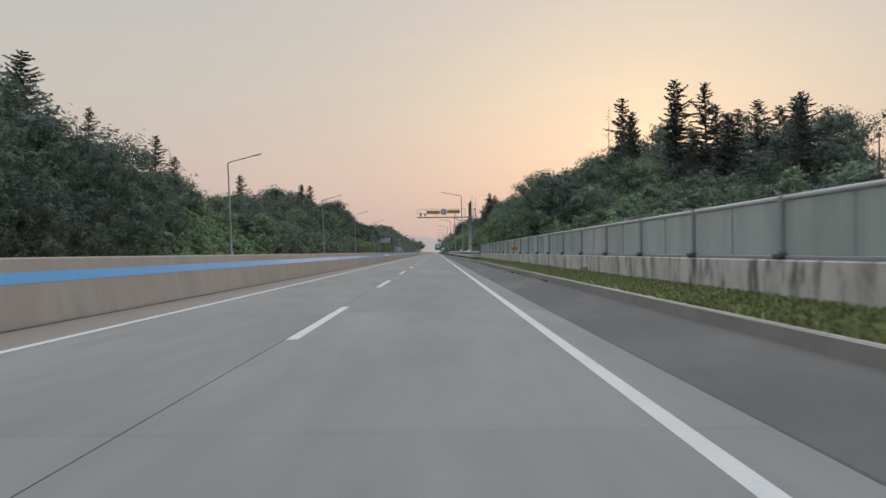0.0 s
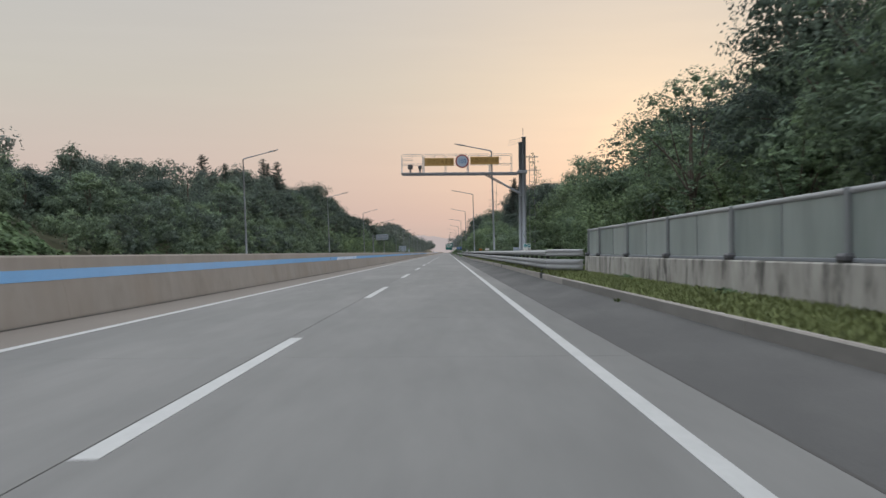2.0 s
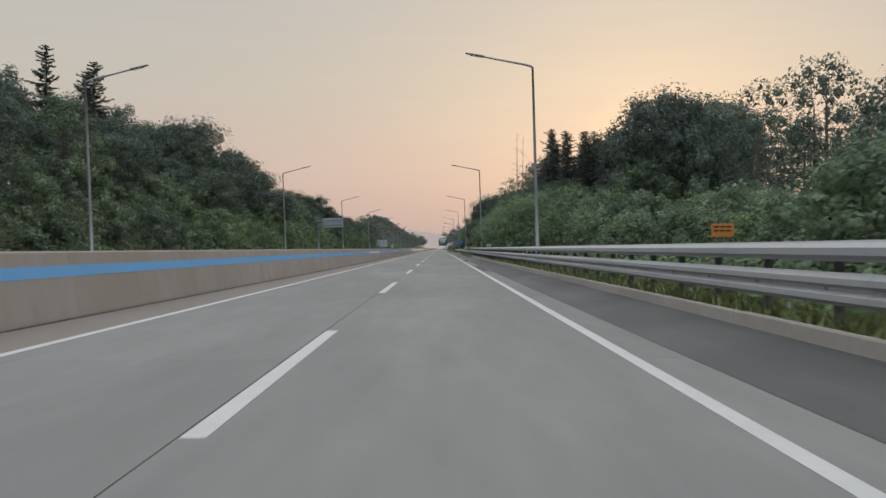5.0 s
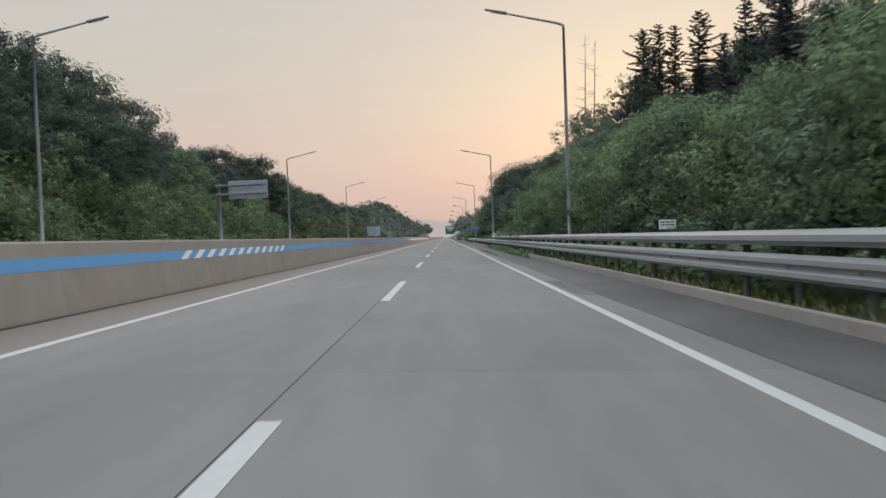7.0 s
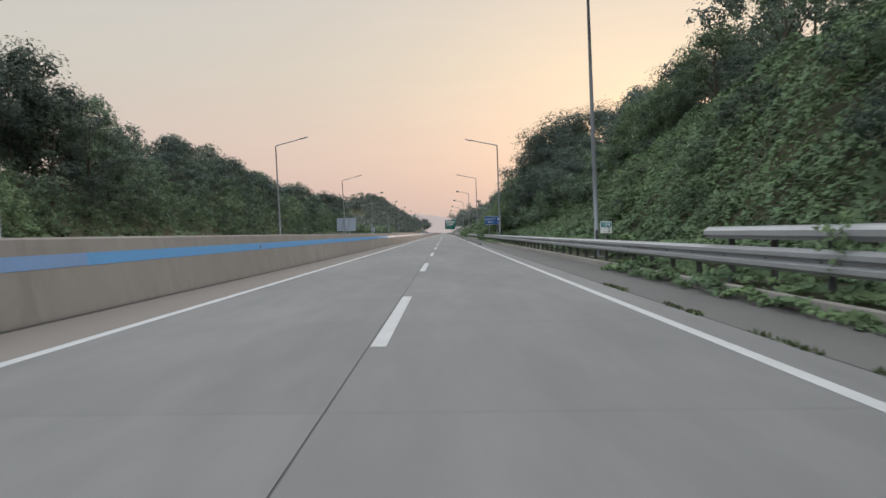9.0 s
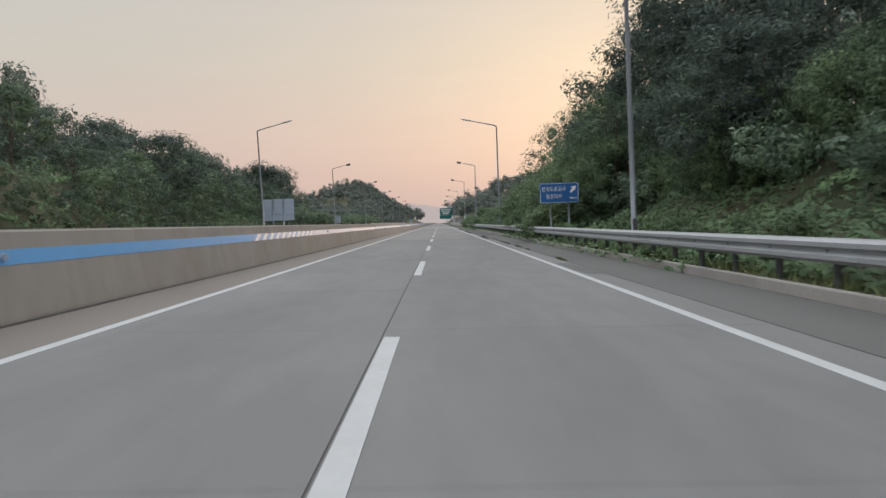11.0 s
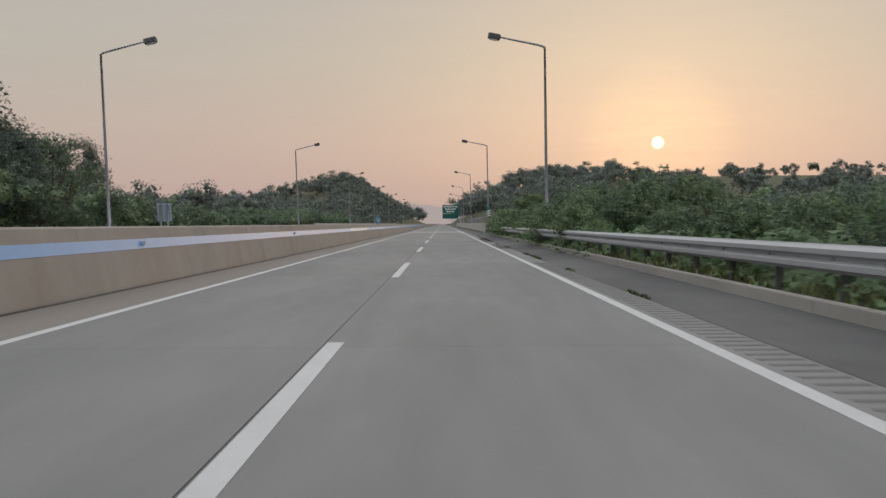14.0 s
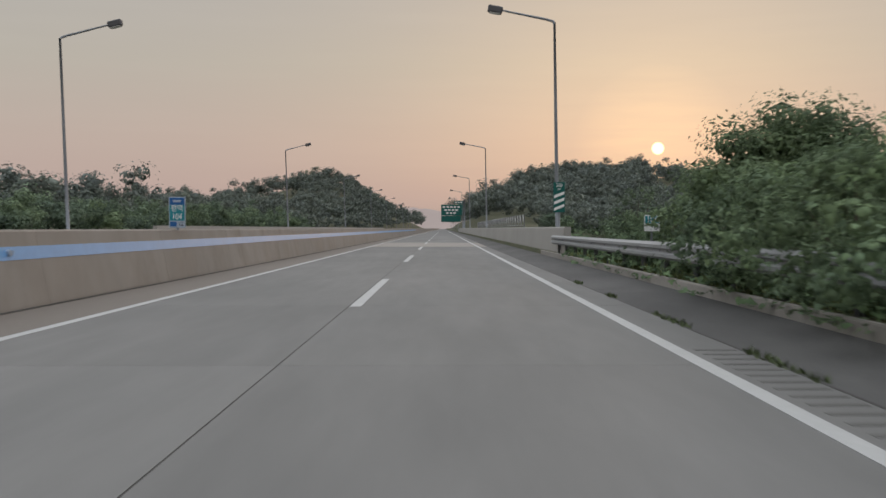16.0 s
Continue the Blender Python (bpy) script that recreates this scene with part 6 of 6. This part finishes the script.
def ladder_vine():
    """A thin creeper wound up the service ladder of the gantry."""
    r = np.random.default_rng(55)
    stem = [(6.62 + 0.12 * math.sin(k * 0.9), 134.95 + 0.08 * math.cos(k * 0.7), 0.4 + 0.3 * k) for k in range(20)]
    ob = new("creeper", tube_mesh("creeper", stem, 0.012, M["bark"], 5))
    tagged(ob, "thin green creeper climbing the ladder of the gantry", "creeper")
    c = np.array([stem[int(k)] for k in r.uniform(4, 20, 320)]) + r.normal(size=(320, 3)) * np.array([0.13, 0.08, 0.14])
    child("leaf_sprays", leaf_mesh("leaf_sprays", leaves(r, c, 0.075, up=0.3, aspect=0.7), [M["vine"]]), ob)


ladder_vine()


def grass_patch(name, label, spans, seed, mat="grass"):
    r = np.random.default_rng(seed)
    qs = []
    for x0, x1, y0, y1, n, h in spans:
        p = strip_points(r, n, x0, x1, y0, y1)
        z = np.array([ground_z(a, b) if a > KERB_X + 0.06 else (0.0 if a < 4.2 else kerb_top(b) - 0.21) for a, b in p])
        hh = h * r.uniform(0.5, 1.3, n)
        a = r.uniform(0, 6.28, n)
        w = 0.020 + 0.010 * r.uniform(0, 1, n)
        lean = r.normal(size=(n, 2)) * 0.35 * hh[:, None]
        q = np.empty((n, 4, 3))
        up = np.concatenate([r.normal(size=(n, 2)) * 0.35, np.ones((n, 1))], axis=1)
        q[:, 3] = up / np.linalg.norm(up, axis=1)[:, None]
        b = np.stack([p[:, 0], p[:, 1], z - 0.02], axis=1)
        s = np.stack([np.cos(a) * w, np.sin(a) * w, np.zeros(n)], axis=1)
        tip = b + np.stack([lean[:, 0], lean[:, 1], hh], axis=1)
        q[:, 0], q[:, 1], q[:, 2] = b - s, b + s, tip
        qs.append(q)
    ob = new(name, leaf_mesh(name, np.concatenate(qs), [M[mat]]))
    return tagged(ob, label, "grass", kind="stuff")


grass_patch("verge_grass", "bright green grass on the verge below the wall",
            [(5.27, 6.12, 26, 114, 95000, 0.085), (5.30, 6.3, 114, 240, 30000, 0.20), (5.36, 6.1, 240, 300, 8000, 0.14), (5.36, 6.1, 360, 545, 14000, 0.18)], 61)
cover("wall_weeds", "low leafy weeds growing along the foot of the wall", M["vine"],
      [(5.95, 6.15, y, y + w, n) for y, w, n in ((50, 0.8, 70), (58, 0.5, 50), (64.5, 1.4, 120), (71, 0.6, 60), (77.5, 1.6, 130), (85, 0.7, 60), (92, 1.2, 100), (99, 0.8, 70), (106, 1.5, 120))], 0.055, 0.16, 57)
tufts = []
rt = np.random.default_rng(62)
for y in list(rt.uniform(385, 545, 40)) + list(rt.uniform(290, 320, 14)):
    tufts.append((4.0, 4.10, y, y + rt.uniform(0.4, 2.2), 90, 0.07))
for y in rt.uniform(28, 110, 12):
    tufts.append((5.12, 5.2, y, y + 0.35, 26, 0.10))
grass_patch("joint_weeds", "tufts of weeds in the joint of the shoulder", tufts, 63, "weed")


def wood_belt(name, label, seed, spans, mat):
    """Far tree belts: masses of clumps with a broken top line."""
    r = np.random.default_rng(seed)
    qs, lumps = [], []
    for x0, x1, y0, y1, trees, lo, hi, leaf in spans:
        p = strip_points(r, trees, x0, x1, y0, y1)
        for a, b in p:
            h = r.uniform(lo, hi)
            g = ground_z(a, b)
            n = int(min(560 if leaf < 0.235 else 260, 50 + 10 * (h / leaf) ** 1.2))
            lobes = 7
            lc = r.normal(size=(lobes, 3)) * np.array([h * 0.19, h * 0.19, h * 0.15]) + np.array([0, 0, h * 0.55])
            lr = h * r.uniform(0.16, 0.28, lobes)
            for c, q in zip(lc, lr):
                lumps.append(lump(r, c + np.array([a, b, g]), q * 0.6))
            d = r.normal(size=(n, 3))
            d[:, 2] += 0.5
            d /= np.linalg.norm(d, axis=1)[:, None]
            w = d.copy()
            which = r.integers(0, lobes, n)
            d = d * (r.uniform(0.70, 1.06, n) * lr[which])[:, None] * np.array([1, 1, 0.8]) + lc[which]
            qs.append(leaves(r, d + np.array([a, b, g]), leaf * 0.92, aspect=0.75, outward=w))
    ob = new(name, leaf_mesh(name, np.concatenate(qs), [M[mat]], join_lumps(lumps)))
    return tagged(ob, label, "woods", kind="stuff")


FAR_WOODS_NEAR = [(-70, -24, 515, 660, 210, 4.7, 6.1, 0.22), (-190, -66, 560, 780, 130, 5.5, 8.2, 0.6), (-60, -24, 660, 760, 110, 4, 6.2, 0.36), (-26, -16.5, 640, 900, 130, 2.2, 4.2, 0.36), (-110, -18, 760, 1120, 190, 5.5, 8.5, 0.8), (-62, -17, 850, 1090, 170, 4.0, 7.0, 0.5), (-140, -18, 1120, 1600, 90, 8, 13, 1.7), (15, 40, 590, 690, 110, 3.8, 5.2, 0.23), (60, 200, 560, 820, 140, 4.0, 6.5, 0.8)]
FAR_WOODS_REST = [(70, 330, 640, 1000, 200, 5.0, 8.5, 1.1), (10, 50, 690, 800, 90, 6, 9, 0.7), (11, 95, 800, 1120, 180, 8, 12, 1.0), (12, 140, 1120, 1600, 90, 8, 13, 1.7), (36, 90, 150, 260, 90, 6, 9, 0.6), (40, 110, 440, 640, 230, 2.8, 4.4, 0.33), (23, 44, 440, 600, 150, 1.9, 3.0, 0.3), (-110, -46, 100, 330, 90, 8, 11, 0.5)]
wood_belt("far_woods", "green woods along the distant expressway, haze mixed into the leaf colour", 71,
          FAR_WOODS_NEAR + FAR_WOODS_REST, "far_leaf_hazed")

UNDERGROWTH_NEAR = [(10, 22, 150, 174, 55, 1.1, 1.9, 0.16), (10, 22, 174, 250, 200, 1.8, 3.2, 0.24), (14, 30, 466, 505, 60, 1.9, 3.2, 0.24), (14, 30, 505, 530, 40, 1.2, 1.9, 0.13), (13, 24, 530, 560, 45, 1.9, 2.8, 0.13), (13, 30, 560, 640, 120, 1.9, 3.0, 0.22), (-24, -17.5, 480, 660, 220, 2.0, 3.4, 0.24)]
UNDERGROWTH_REST = [(-22, -16.6, 135, 260, 260, 1.5, 3.0, 0.22), (-32, -20, 70, 160, 150, 2.0, 3.6, 0.3), (9, 13, 236, 312, 90, 2.0, 3.4, 0.125), (6.6, 9, 236, 300, 70, 1.0, 2.0, 0.10), (8.5, 20, 36, 98, 110, 0.8, 1.6, 0.16), (9, 16, 84, 150, 80, 2.0, 3.6, 0.24), (8, 14, 352, 450, 120, 1.5, 3.2, 0.15)]
wood_belt("undergrowth", "tangled green thicket filling the banks between the trees", 72,
          UNDERGROWTH_NEAR + UNDERGROWTH_REST, "leaf_a")


def far_hill(name, x, y, w, d, h, seed):
    """A long distant ridge with an uneven wooded outline."""
    n, rows = 90, 7
    vs, fs = [], []
    for j in range(rows):
        v = j / (rows - 1)
        for i in range(n):
            u = i / (n - 1)
            env = math.sin(math.pi * u) ** 0.6 * math.sin(math.pi * v)
            k = 0.75 + 0.35 * noise.noise(Vector((u * 5 + seed, v * 2, seed))) + 0.07 * noise.noise(Vector((u * 60, v * 9, seed)))
            vs.append((x + (u - 0.5) * w, y + (v - 0.5) * d, -3 + (h + 3) * env * k))
    for j in range(rows - 1):
        for i in range(n - 1):
            fs.append((j * n + i, j * n + i + 1, (j + 1) * n + i + 1, (j + 1) * n + i))
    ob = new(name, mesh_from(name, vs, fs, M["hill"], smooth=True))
    return tagged(ob, "wooded hills on the horizon with haze put in as a glow", "hill", kind="structure")


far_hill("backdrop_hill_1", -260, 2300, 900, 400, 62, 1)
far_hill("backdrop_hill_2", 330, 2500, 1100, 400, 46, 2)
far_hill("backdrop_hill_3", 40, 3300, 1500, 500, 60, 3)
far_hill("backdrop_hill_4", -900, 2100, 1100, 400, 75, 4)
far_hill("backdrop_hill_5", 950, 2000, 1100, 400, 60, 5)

# ------------------------------------------------------------------ rumble strip and lane slabs, last
def rumble():
    # flat bars just above the slab paint the grooves' shade; nothing is cut
    vs, fs = [], []
    for y0, y1 in ((222, 236), (256, 262), (382, 387), (426, 437), (458, 480), (495, 504), (510, 523)):
        y = y0
        while y < y1:
            o = len(vs)
            a, b, w = 3.60, 3.98, 0.085
            vs += [(a, y, 0.0032), (b, y, 0.0032), (b, y + w, 0.0032), (a, y + w, 0.0032), (a, y, -0.01), (b, y, -0.01), (b, y + w, -0.01), (a, y + w, -0.01)]
            fs += [(o, o + 1, o + 2, o + 3), (o, o + 4, o + 5, o + 1), (o + 1, o + 5, o + 6, o + 2), (o + 2, o + 6, o + 7, o + 3), (o + 3, o + 7, o + 4, o)]
            y += 0.30
    ob = new("rumble_strip", mesh_from("rumble_strip", vs, fs, M["groove_shade"]))
    tagged(ob, "row of short dark bars painted as the shade in milled grooves", "rumble strip", kind="stuff")


rumble()
SLAB = 6.0
right_slab = box_mesh("slab", -0.092, 4.03, 0.004, SLAB - 0.004, -0.013, 0.0, M["slab"])
left_slab = box_mesh("slab", -3.36, -0.107, 0.004, SLAB - 0.004, -0.013, 0.0, M["slab"])
for k in range(2, 108):
    child("slab", right_slab, road, at=(0, k * SLAB, 0))
    child("slab", left_slab, road, at=(0, k * SLAB, 0))
